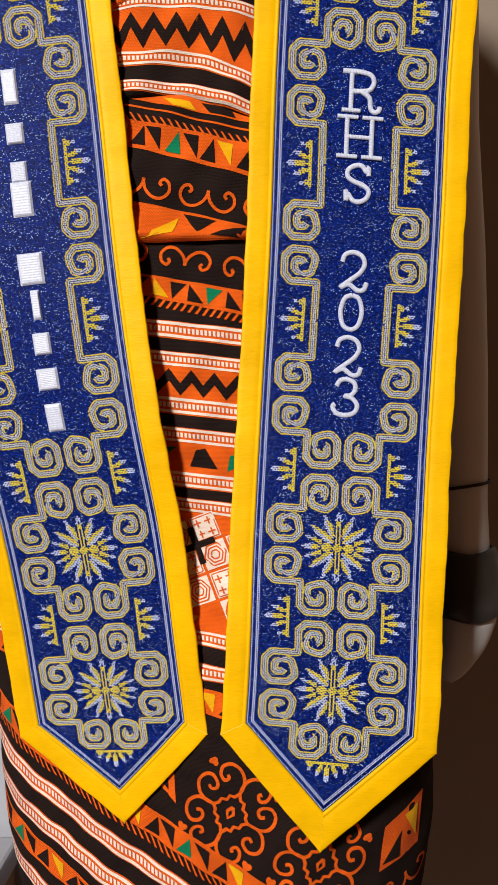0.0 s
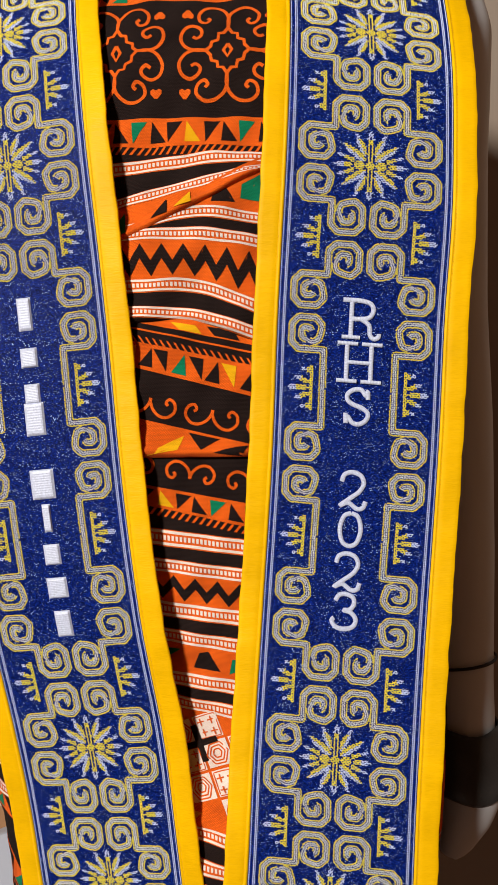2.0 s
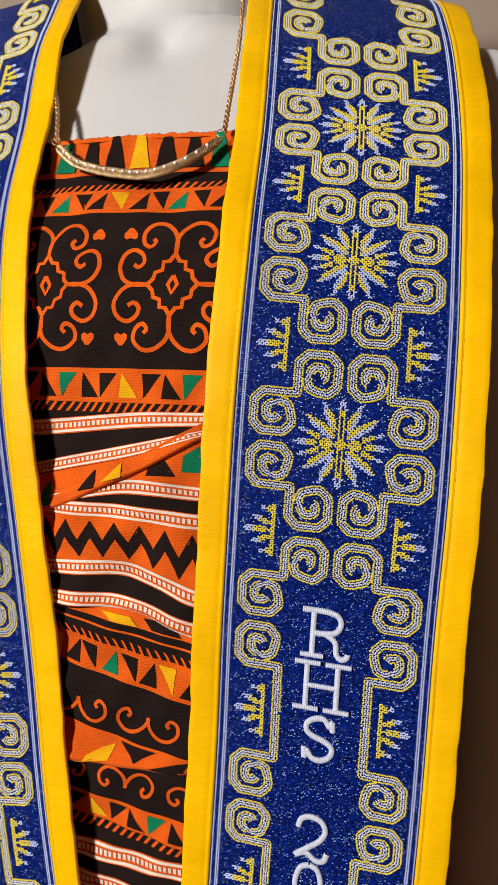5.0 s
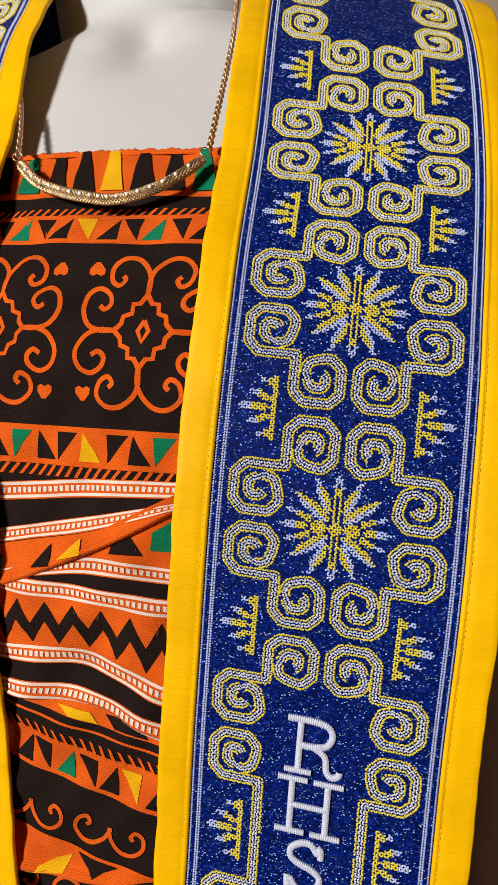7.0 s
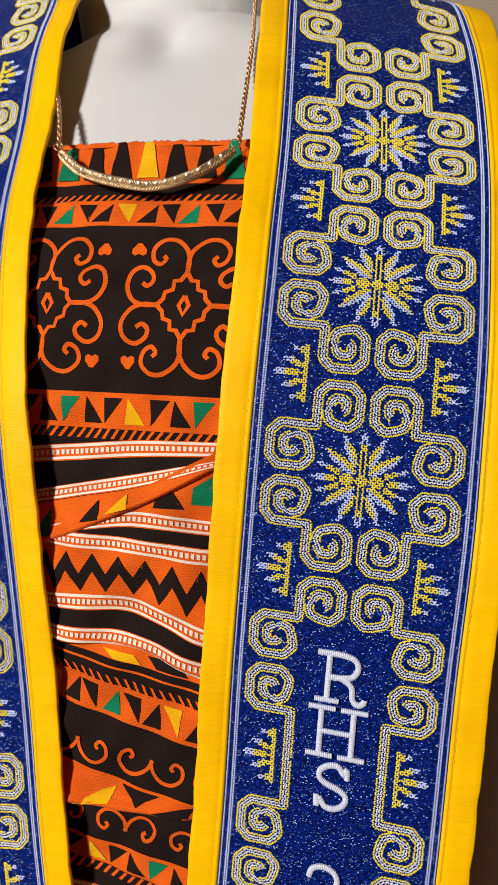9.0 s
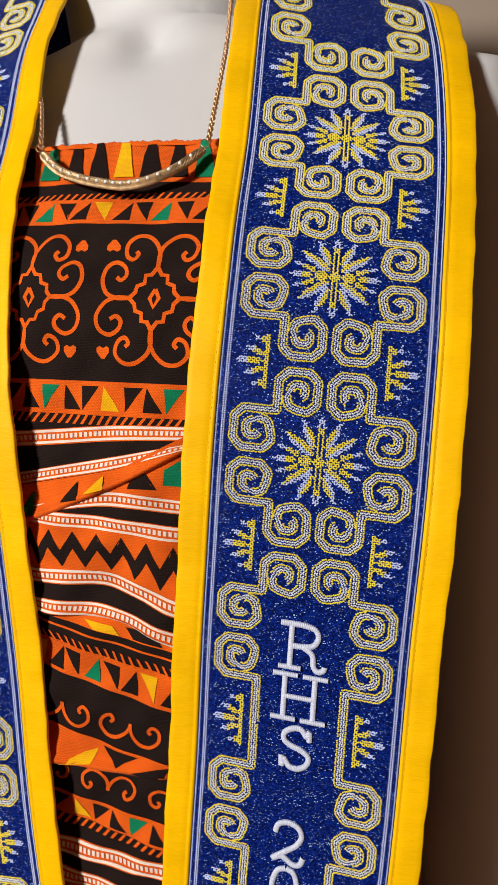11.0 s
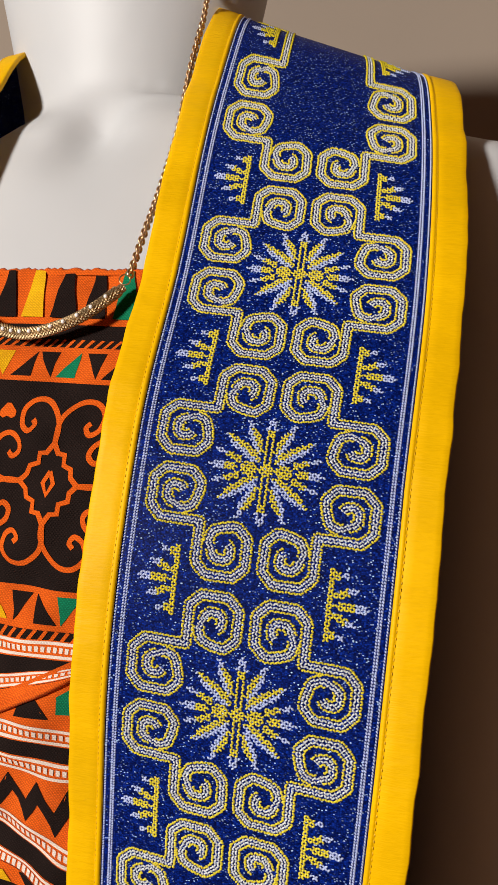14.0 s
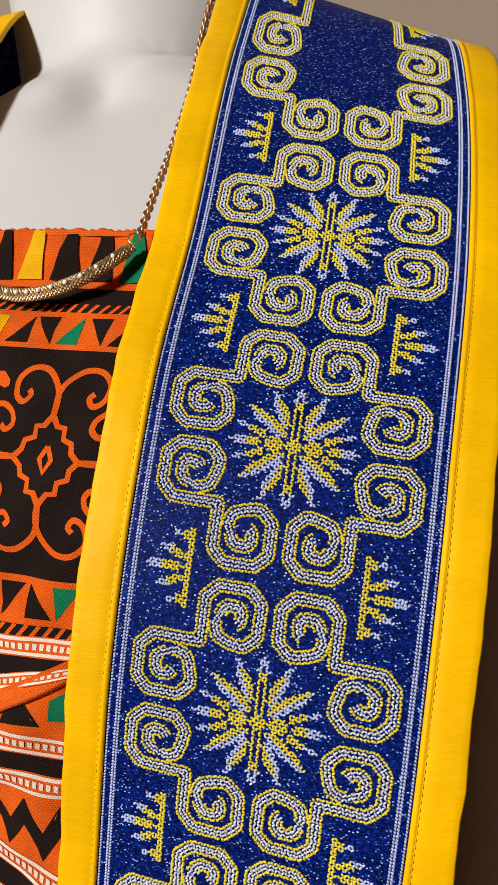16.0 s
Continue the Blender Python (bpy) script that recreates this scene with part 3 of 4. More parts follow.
def sheet_belly():
    top, bottom = line(0.961, -0.15), line(0.874, 0.0)
    s = Sheet("belly_cloth", top, bottom, 0.0, roll_bottom=0.007, flare=0.008, gap=2.2, x0=-0.12, x1=0.05, puff=0.002, fine=0.0014, label="puffed middle of the cloth with a scroll band")
    a, b = line(0.9620, -0.16), line(0.9530, -0.19)
    s.fill(ORANGE, a, b, 0.0002)
    for x, c, pts in ((-0.042, GOLD, ((-0.010, 0.50), (0.006, 0.45), (0.010, 0.95), (-0.004, 0.95))), (-0.020, BLACK, ((-0.009, 0.35), (0.008, 0.30), (0.012, 0.90), (-0.004, 0.90))),
                      (-0.075, BLACK, ((-0.006, 0.2), (0.006, 0.25), (0.005, 0.9)))):
        s.shape(c, [(x + p, q) for p, q in pts], a, b, 0.0004)
    s.fill(ORANGE, line(0.9493, -0.2), line(0.9481, -0.2), 0.0002, rows=2)
    teeth(s, line(0.9445, -0.2), line(0.9395, -0.2), -1)
    tri_band(s, line(0.9405, -0.2), line(0.9225, -0.24), -0.046, pitch=0.0108)
    for k in (-2, -1, 0, 1):
        horns(s, -0.021 + 0.0395 * k, 0.9230 - 0.0075 * k, 0.78, -1, -0.19)
    a, b = line(0.8915, -0.22), line(0.874, 0.02)
    s.fill(ORANGE, a, b, 0.0002)
    for x, c, pts in ((-0.055, GOLD, ((-0.012, 0.95), (0.012, 0.25), (0.008, 0.75))), (-0.03, BLACK, ((-0.010, 0.10), (0.010, 0.12), (-0.002, 0.7))),
                      (-0.012, BLACK, ((-0.012, 0.8), (0.010, 0.15), (0.006, 0.95))), (0.008, GREEN, ((-0.006, 0.4), (0.006, 0.1), (0.004, 0.8)))):
        s.shape(c, [(x + p, q) for p, q in pts], a, b, 0.0004)
    s.finish()


def patch_diamonds(s, ztop, zbot, slope):
    """Pale lattice squares set askew, with thin orange figures and dark crosses between."""
    a, b = line(ztop, slope, -0.028), line(zbot, slope, -0.028)
    s.fill(ORANGE, a, b, 0.0002)
    turn, side = 0.38, 0.0178
    e1 = np.array((math.cos(turn), math.sin(turn)))
    e2 = np.array((-e1[1], e1[0]))
    for i in range(-16, 16):
        for j in range(-16, 16):
            c = np.array((-0.034, 0.683)) - (e1 + e2) * side * 0.53 + (e1 * i + e2 * j) * side * 1.06
            if not s.x0 + 0.012 < c[0] < s.x1 - 0.012 or not float(b(c[0])) + 0.004 < c[1] < float(a(c[0])) - 0.006:
                continue

            def at(p, q, k=1.0):
                return c + (e1 * p + e2 * q) * side / 2 * k
            corners = ((-1, -1), (1, -1), (1, 1), (-1, 1))
            s.poly(WHITE, [at(p, q, 0.95) for p, q in corners], 0.0004)
            if (i + j) % 2:
                for k in (0.84, 0.60, 0.34):
                    hexa = [at(p * k, q * k) for p, q in ((-1, 0), (-0.5, -0.9), (0.5, -0.9), (1, 0), (0.5, 0.9), (-0.5, 0.9), (-1, 0))]
                    s.stroke(ORANGE, resample(hexa, 0.0012), 0.0009, 0.0006)
            else:
                s.stroke(ORANGE, resample([at(p * 0.84, q * 0.84) for p, q in corners + (corners[0],)], 0.0012), 0.0007, 0.0006)
                for p, q in ((-0.42, -0.42), (0.42, -0.42), (0.42, 0.42), (-0.42, 0.42)):
                    m = at(p, q)
                    s.stroke(ORANGE, resample([m - e1 * 0.0026, m + e1 * 0.0026], 0.001), 0.0009, 0.0006)
                    s.stroke(ORANGE, resample([m - e2 * 0.0026, m + e2 * 0.0026], 0.001), 0.0009, 0.0007)
            m = c + (e1 + e2) * side * 0.53
            if (2 * i - j) % 5 == 0 and float(b(m[0])) + 0.014 < m[1] < float(a(m[0])) - 0.014:
                for d1, d2 in ((e1, e2), (e2, e1)):
                    s.poly(BLACK, [m - d1 * 0.0125 - d2 * 0.0021, m + d1 * 0.0125 - d2 * 0.0021, m + d1 * 0.0125 + d2 * 0.0021, m - d1 * 0.0125 + d2 * 0.0021], 0.0007)


def sheet_waist():
    sl = -0.11
    s = Sheet("waist_cloth", line(0.885, 0.0), line(0.555, -0.2), 0.0, x0=-0.232, x1=0.135, gap=2.2, fine=0.002, label="striped waist cloth with zigzag and lattice bands")

    def ln(z, slope=sl):
        return line(z, slope, -0.028)
    for k in (-1, 0, 1, 2):
        horns(s, -0.043 + 0.0395 * k, 0.8425 - 0.0065 * k, 0.72, 1, -0.16)
    tri_band(s, ln(0.8490, -0.17), ln(0.8345, -0.2), -0.021, flip=True)
    teeth(s, ln(0.8345, -0.2), ln(0.8295, -0.2))
    bead_band(s, ln(0.8240), ln(0.8130))
    bead_band(s, ln(0.8050), ln(0.7955))
    zigzag(s, ln(0.7960), ln(0.7770), 0.0145)
    bead_band(s, ln(0.7770), ln(0.7660))
    bead_band(s, ln(0.7580), ln(0.7480))
    a, b = ln(0.7480), ln(0.7300)
    s.fill(ORANGE, a, b, 0.0002)
    for x in np.arange(-0.19, 0.12, 0.052):
        s.shape(BLACK, ((x, 0.2), (x + 0.006, 0.1), (x + 0.014, 0.8), (x - 0.004, 0.8)), a, b, 0.0004)
        s.shape(GREEN, ((x + 0.022, 0.25), (x + 0.040, 0.15), (x + 0.030, 0.55), (x + 0.020, 0.85)), a, b, 0.0004)
    bead_band(s, ln(0.7300), ln(0.7195))
    bead_band(s, ln(0.7130), ln(0.7035))
    patch_diamonds(s, 0.7035, 0.6390, sl)
    a, b = ln(0.6390), ln(0.6280)
    s.fill(ORANGE, a, b, 0.0002)
    for x in np.arange(-0.19, 0.12, 0.036):
        s.shape(GOLD, ((x, 0.15), (x + 0.014, 0.2), (x + 0.006, 0.95)), a, b, 0.0004)
    bead_band(s, ln(0.6280), ln(0.6180))
    bead_band(s, ln(0.6065), ln(0.5960))
    tri_band(s, ln(0.5905, -0.16), ln(0.5745, -0.16), -0.06)
    s.finish()


def sheet_skirt():
    sl = -0.48

    def ln(z, slope=sl):
        return line(z - 0.012, slope, -0.05)
    s = Sheet("skirt_cloth", line(0.60, -0.1), line(0.36, 0.0), -0.002, x0=-0.205, x1=0.140, gap=3.0, fine=0.002, label="slanting skirt cloth with scroll flowers")
    for k in (-2, 0, 1):
        scroll_flower(s, -0.012 + 0.057 * k, 0.5120 - 0.0274 * k, turn=-0.445, size=0.88, width=0.0022)
    tri_band(s, ln(0.5120), ln(0.4940), -0.11)
    teeth(s, ln(0.4940), ln(0.4885), -1)
    s.poly(ORANGE, ((0.088, 0.501), (0.119, 0.5135), (0.1143, 0.480), (0.084, 0.473)), 0.0003)
    s.poly(BLACK, ((0.0860, 0.4765), (0.1005, 0.4960), (0.0985, 0.4790)), 0.0005)
    s.poly(GOLD, ((0.1035, 0.5035), (0.1145, 0.5075), (0.1115, 0.4880)), 0.0005)
    horns(s, 0.100, 0.484, 0.80, -1, 0.2)
    s.poly(ORANGE, ((-0.074, 0.5385), (-0.050, 0.5470), (-0.048, 0.5130)), 0.0003)
    s.poly(BLACK, ((-0.067, 0.5365), (-0.054, 0.5405), (-0.053, 0.5220)), 0.0005)
    bead_band(s, ln(0.4800), ln(0.4660))
    bead_band(s, ln(0.4540), ln(0.4400))
    tri_band(s, ln(0.4320), ln(0.4150), -0.1)
    bead_band(s, ln(0.4050), ln(0.3900))
    s.finish()


sheet_top()
sheet_fold()
sheet_belly()
sheet_waist()
sheet_skirt()


# ---- the embroidered stole ----
P = 0.090
BLUE_HALF, FULL_HALF = 0.0515, 0.0665
CORNER, TIP, OUT_CORNER, OUT_TIP = 8.27, 8.84, 8.37, 9.12
stole = tagged(empty("graduation_stole", (-0.04, 0.5, 0.5)), "royal blue embroidered graduation stole with wide yellow satin border", "stole")


class Side:
    """One hanging end of the stole: place(u, k, h) maps metres across, pattern rows down and height to the room."""

    def __init__(self, ks, path, tilt, turn, wave, slim=0.0):
        self.slim = slim
        self.c, self.tilt, self.turn, self.wave = curve_through(ks, path), curve_through(*tilt), curve_through(*turn), wave

    def place(self, u, k, h=0.0):
        u, k = np.asarray(u, float), np.asarray(k, float)
        u, k = np.broadcast_arrays(u, k)
        u = u * (1 + 0.03 * np.clip(2 - k, 0, 2) - self.slim * np.clip((k - 5) / 2, 0, 1))
        c = self.c(k)
        d = (self.c(k + 0.02) - self.c(k - 0.02))
        a = np.stack([np.ones_like(k), self.turn(k)[..., 0], self.tilt(k)[..., 0]], -1)
        a /= np.linalg.norm(a, axis=-1)[..., None]
        n = np.cross(d, a)
        n /= np.linalg.norm(n, axis=-1)[..., None]
        ripple = 0.0012 * np.sin(k * 2.1 + self.wave) * (u / FULL_HALF) + 0.0008 * np.sin(k * 5.3 + self.wave * 2 + u * 30) * np.abs(u / FULL_HALF) ** 2
        return c + a * u[..., None] + n * (np.asarray(h, float) + ripple)[..., None]


KS = (-2.2, -1.5, -1.0, -0.5, 0, 1, 2, 3, 4, 5, 6, 7, 8, 9)
RIGHT = Side(KS, ((-0.03, 0.70, 1.26), (0.022, 0.690, 1.350), (0.040, 0.645, 1.374), (0.054, 0.597, 1.358), (0.062, 0.554, 1.309), (0.0705, 0.499, 1.222), (0.073, 0.457, 1.142), (0.0715, 0.443, 1.0525),
                  (0.0675, 0.450, 0.963), (0.0645, 0.457, 0.869), (0.0595, 0.463, 0.778), (0.0545, 0.462, 0.685), (0.051, 0.459, 0.598), (0.044, 0.457, 0.511)),
             ((-2, -0.5, 0, 1, 2, 3, 5, 7, 9), (-0.32, -0.32, -0.20, -0.09, -0.06, -0.06, -0.07, -0.07, -0.10)),
             ((-2, -0.5, 0, 3, 4, 5, 9), (0.0, 0.05, 0.10, 0.10, 0.05, 0.0, 0.0)), 0.4)
LEFT = Side(KS, ((-0.207, 0.700, 1.268), (-0.206, 0.688, 1.333), (-0.209, 0.652, 1.374), (-0.204, 0.597, 1.360), (-0.194, 0.552, 1.310), (-0.180, 0.500, 1.225), (-0.1655, 0.458, 1.145), (-0.1535, 0.444, 1.055),
                 (-0.1435, 0.450, 0.963), (-0.1345, 0.457, 0.869), (-0.1222, 0.466, 0.775), (-0.1057, 0.481, 0.681), (-0.0943, 0.494, 0.587), (-0.0838, 0.498, 0.507)),
            ((-2, -0.5, 0, 1, 2, 3, 5, 7, 9), (0.10, 0.12, 0.15, 0.12, 0.10, 0.10, 0.11, 0.11, 0.07)),
            ((-2, -0.5, 0, 3, 4, 5, 6, 7, 8, 9), (0.0, -0.05, -0.06, -0.05, -0.03, -0.02, -0.06, -0.12, -0.16, -0.16)), 2.1, 0.02)


def panel(side):
    us = np.linspace(-BLUE_HALF - 0.001, BLUE_HALF + 0.001, 37)
    end = CORNER + (TIP - CORNER) * (1 - np.minimum(1, np.abs(us) / BLUE_HALF))
    straight = np.arange(-2.0, 7.81, 0.06)
    rows = [np.full(len(us), k) for k in straight] + [7.8 + (end - 7.8) * q for q in np.linspace(0, 1, 14)[1:]]
    k = np.array(rows)
    p = side.place(np.broadcast_to(us, k.shape), k)
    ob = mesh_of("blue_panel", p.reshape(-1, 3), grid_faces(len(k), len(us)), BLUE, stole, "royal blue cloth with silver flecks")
    sd = ob.modifiers.new("thick", "SOLIDIFY")
    sd.thickness, sd.offset = 0.0015, 1
    return ob


PROFILE = ((0.0, 0.0002), (0.015, 0.0008), (0.07, 0.0012), (0.12, 0.0011), (0.145, 0.0006), (0.175, 0.0008), (0.4, 0.0010), (0.8, 0.0010), (0.95, 0.0010), (0.985, 0.0007), (1.0, -0.0004), (0.975, -0.0016), (0.5, -0.0018), (0.0, -0.0018))


def ribbon(side, ua, ka, ub, kb, label):
    """Yellow border between an inner and an outer line, with its rolled thickness."""
    verts = []
    for w, h in PROFILE:
        u, k = ua * (1 - w) + ub * w, ka * (1 - w) + kb * w
        uneven = 0.0003 * np.sin(k * 11 + 2 * np.sin(k * 4)) + 0.00012 * np.sin(k * 37 + side.wave)
        u = u + np.sign(ub) * uneven * w
        verts.append(side.place(u, k, h + 0.0004 * w * np.sin(k * 13 + side.wave + 2 * np.sin(k * 7))))
    v = np.array(verts)
    m = v.shape[1]
    return mesh_of("border_trim", v.reshape(-1, 3), grid_faces(len(PROFILE), m), YELLOW, stole, label)


class Stitches:
    """Small raised stitches laid on a side of the stole."""

    def __init__(self):
        self.rows = []

    def add(self, u, k, du, dk, length, width, mat, height=0.00055):
        """Stitches at (u, k in metres) lying along (du, dk)."""
        self.rows.append((np.atleast_1d(u), np.atleast_1d(k), np.atleast_1d(du), np.atleast_1d(dk), length, width, mat, height))

    def build(self, name, side, mats, parent, label="", k0=0.0):
        verts, faces, idx, base = [], [], [], 0
        for u, k, du, dk, ln, wd, mat, ht in self.rows:
            n = len(u)
            d = np.stack(np.broadcast_arrays(du, dk), -1) * np.ones((n, 1))
            d = d / np.maximum(np.linalg.norm(d, axis=1), 1e-9)[:, None]
            q = np.stack([-d[:, 1], d[:, 0]], 1)
            c = np.stack([u, k], 1)
            ring = [(0.5, 0.0, 0.0), (0.22, 0.5, 0.0), (-0.22, 0.5, 0.0), (-0.5, 0.0, 0.0), (-0.22, -0.5, 0.0), (0.22, -0.5, 0.0), (0.2, 0.0, 1.0), (-0.2, 0.0, 1.0)]
            pts = []
            for a, b, h in ring:
                xy = c + d * (a * ln) + q * (b * wd)
                pts.append(side.place(xy[:, 0], k0 + xy[:, 1] / P, 0.0001 + h * ht))
            pts = np.stack(pts, 1).reshape(-1, 3)
            verts.append(pts)
            pat = np.array([(0, 1, 6, 6), (1, 2, 7, 6), (2, 3, 7, 7), (3, 4, 7, 7), (4, 5, 6, 7), (5, 0, 6, 6)])
            f = base + 8 * np.arange(n)[:, None, None] + pat[None]
            faces.append(f.reshape(-1, 4))
            idx.append(np.full(n * 6, mat))
            base += 8 * n
        faces = [tuple(dict.fromkeys(map(int, f))) for f in np.concatenate(faces)]
        return mesh_of(name, np.concatenate(verts), faces, mats, parent, label, np.concatenate(idx))


THREADS = [GOLD_THREAD, SILVER_THREAD, WHITE_THREAD]
CELL = 0.0138
OUTER = 0.1048
SPIRAL = curve_through((0, 0.25, 0.5, 0.72, 0.86, 1.0, 1.25, 1.5, 1.66), (OUTER, OUTER, OUTER, 0.0970, 0.0710, 0.0435, 0.0375, 0.0360, 0.0290))
BEND_X, BEND_Y = -0.2470, -0.2495


def spiral(cx, ck, start, way, inset=0.0, t0=0.0, t1=1.66):
    """Blunt octagonal spiral inwards from an outer point at angle start (degrees), in pattern units."""
    out = []
    for t in np.arange(t0, t1 + 1e-6, 0.0125):
        a = math.radians(start + way * 360 * t)
        ca, sa = abs(math.cos(a)), abs(math.sin(a))
        r = max(0.0, float(SPIRAL(t)[0]) - inset) / max(ca, sa, (ca + sa) / math.sqrt(2) / 1.10)
        out.append((cx + r * math.cos(a), ck + r * math.sin(a)))
    return out


def hook_path(kind):
    """The line of one hooked scroll: a side spiral led by a step into a middle spiral or into a straight stem."""
    side_sp = spiral(BEND_X - CELL - OUTER, BEND_Y + OUTER, -90, -1)
    if kind == "stem":
        return side_sp[::-1] + [(BEND_X, BEND_Y), (BEND_X, -0.5)]
    return side_sp[::-1] + [(BEND_X, BEND_Y)] + spiral(BEND_X + OUTER, BEND_Y - OUTER, 180, 1)


def gap_path(kind):
    """The bare line of ground between the turns."""
    out = spiral(BEND_X - CELL - OUTER, BEND_Y + OUTER, -90, -1, 0.0348, -0.04, 1.10)
    if kind != "stem":
        out += spiral(BEND_X + OUTER, BEND_Y - OUTER, 180, 1, 0.0348, -0.04, 1.10)
    return np.array(out)


def hook_stitches(kind):
    """Stitches of a hooked scroll as (x, y, thread, turn): two pale rows along its line, a yellow row along either edge."""
    path, gaps, kept = resample(hook_path(kind), 0.003), gap_path(kind), []
    if kind == "stem":
        path = path[path[:, 1] > -0.497]
    d = np.gradient(path, axis=0)
    for _ in range(2):
        d[1:-1] = (d[:-2] + 2 * d[1:-1] + d[2:]) / 4
    d /= np.maximum(np.linalg.norm(d, axis=1), 1e-9)[:, None]
    nrm = np.stack([-d[:, 1], d[:, 0]], 1)
    for off, mat in ((1.5, 0), (-1.5, 0), (0.5, 1), (-0.5, 1)):
        p = path + nrm * off * CELL
        last, side_turn = None, 1
        for x in p:
            if last is not None and np.hypot(*(x - last)) < CELL * 0.70:
                continue
            if np.min(np.linalg.norm(path - x, axis=1)) < abs(off) * CELL - 0.0022:
                continue
            if np.min(np.linalg.norm(gaps - x, axis=1)) < 0.0072:
                continue
            if kept and min(math.hypot(x[0] - q[0], x[1] - q[1]) for q in kept) < CELL * 0.55:
                continue
            kept.append((x[0], x[1], mat, side_turn))
            side_turn, last = -side_turn, x
    return np.array(kept)


HOOK_STITCHES = {kind: hook_stitches(kind) for kind in ("double", "stem")}


def hook(side, row, kind, sx, sk):
    st, rng = Stitches(), np.random.RandomState(1000 + row * 10 + sx * 2 + sk)
    q = HOOK_STITCHES[kind]
    for mat in (0, 1):
        p = q[q[:, 2] == mat]
        n = len(p)
        u, k = p[:, 0] * sx * P, p[:, 1] * sk * P
        lean = (0.62 if mat == 0 else 0.9) * p[:, 3] + rng.uniform(-0.25, 0.25, n)
        st.add(u + rng.uniform(-0.00013, 0.00013, n), k + rng.uniform(-0.00013, 0.00013, n), np.ones(n), lean, 0.00138 if mat == 0 else 0.00140, 0.00076 if mat == 0 else 0.00066, mat, 0.00075 if mat == 0 else 0.00065)
    return st.build("scroll_motif", side, THREADS, stole, k0=row)


def seg(p, a, b):
    p, a, b = Vector(p), Vector(a), Vector(b)
    t = max(0, min(1, (p - a).dot(b - a) / (b - a).length_squared))
    return (p - a - t * (b - a)).length, t


def flower_cells():
    """Counted-stitch chart of the star flower: buds to the sides, two-coloured leaves between."""
    cells, g = [], 0.0116
    for i in range(-22, 23):
        for j in range(-22, 23):
            x, y = abs(i) * g, abs(j) * g
            c = None
            if x < 0.018 and y < 0.025 or x < 0.026 and y < 0.013:
                c = 0
            if ((x - 0.074) / 0.040) ** 2 + (y / 0.027) ** 2 < 1:
                c = 0
            if ((x - 0.158) / 0.034) ** 2 + (y / 0.021) ** 2 < 1:
                c = 0
            d, t = seg((x, y), (0.195, 0.0), (0.240, 0.0))
            if d < 0.0165 * (1.2 - 0.7 * t) and x > 0.185:
                c = 2
            d, t = seg((x, y), (0.120, 0.034), (0.215, 0.070))
            if d < 0.0115 * (1.15 - 0.4 * t):
                c = 0 if t < 0.55 else 2
            for a, b, w, flip in (((0.040, 0.038), (0.180, 0.138), 0.0245, 1), ((0.036, 0.082), (0.098, 0.205), 0.0220, -1)):
                d, t = seg((x, y), a, b)
                if d < w * (1.1 - 0.75 * t ** 3) * min(1.0, 0.55 + 2 * t):
                    over = (x - a[0]) * (b[1] - a[1]) - (y - a[1]) * (b[0] - a[0])
                    low = over > 0.0
                    if flip > 0:
                        c = 2 if low == (j < 0) and abs(over) > 0.0003 else 0
                    else:
                        c = 2 if low and abs(over) > 0.0004 or t > 0.8 else 0
            if 0.006 < x < 0.019 and 0.025 <= y < 0.150:
                c = 0
            if x < 0.018 and 0.150 <= y < 0.185:
                c = 0
            if x < 0.024 - (y - 0.185) * 0.3 and 0.185 <= y < 0.232 and not (x < 0.006 and y < 0.20):
                c = 2
            if c is not None:
                cells.append((i * g, j * g, c))
    return np.array(cells)


def crown_cells():
    """Chart of the five-fingered crown: its base towards the middle of the cloth, fingers outwards."""
    cells, g = [], 0.0116
    for i in range(0, 17):
        for j in range(-13, 14):
            x, y = i * g, abs(j) * g
            c = None
            if x < 0.013 and y < 0.122:
                c = 0
            if x < 0.052 and 0.082 + x * 0.5 < y < 0.146 - x * 0.40:
                c = 0
            d, t = seg((x, y), (0.045, 0.118), (0.072, 0.122))
            if d < 0.009:
                c = 2
            if x < 0.07 and y < 0.007 or ((x - 0.078) / 0.040) ** 2 + (y / 0.022) ** 2 < 1:
                c = 0
            d, t = seg((x, y), (0.118, 0.0), (0.160, 0.0))
            if d < 0.0170 * (1.2 - 0.6 * t) and x > 0.105:
                c = 2
            d, t = seg((x, y), (0.016, 0.036), (0.118, 0.072))
            if d < 0.0068 + 0.0098 * math.sin(math.pi * min(1, t * 0.95)):
                c = 0 if t < 0.62 else 2
            if c is not None:
                cells.append((x, j * g, c))
    return np.array(cells)


FLOWER, CROWN = flower_cells(), crown_cells()


def chart(side, name, cells, u, row, su=1, swap=False):
    st = Stitches()
    for mat in (0, 2):
        q = cells[cells[:, 2] == mat]
        x, y = q[:, 0] * su * P, q[:, 1] * P
        if swap:
            x, y = y, x
        knit = np.where((np.round(q[:, 0] / 0.0116) + np.round(q[:, 1] / 0.0116)) % 2 > 0.5, 0.8, -0.8)
        jit = np.random.RandomState(len(x)).uniform(-0.00012, 0.00012, (2, len(x)))
        st.add(u * P + x + jit[0], y + jit[1], np.ones(len(x)), knit, 0.00146, 0.00076, mat, 0.00065)
    return st.build(name, side, THREADS, stole, k0=row)


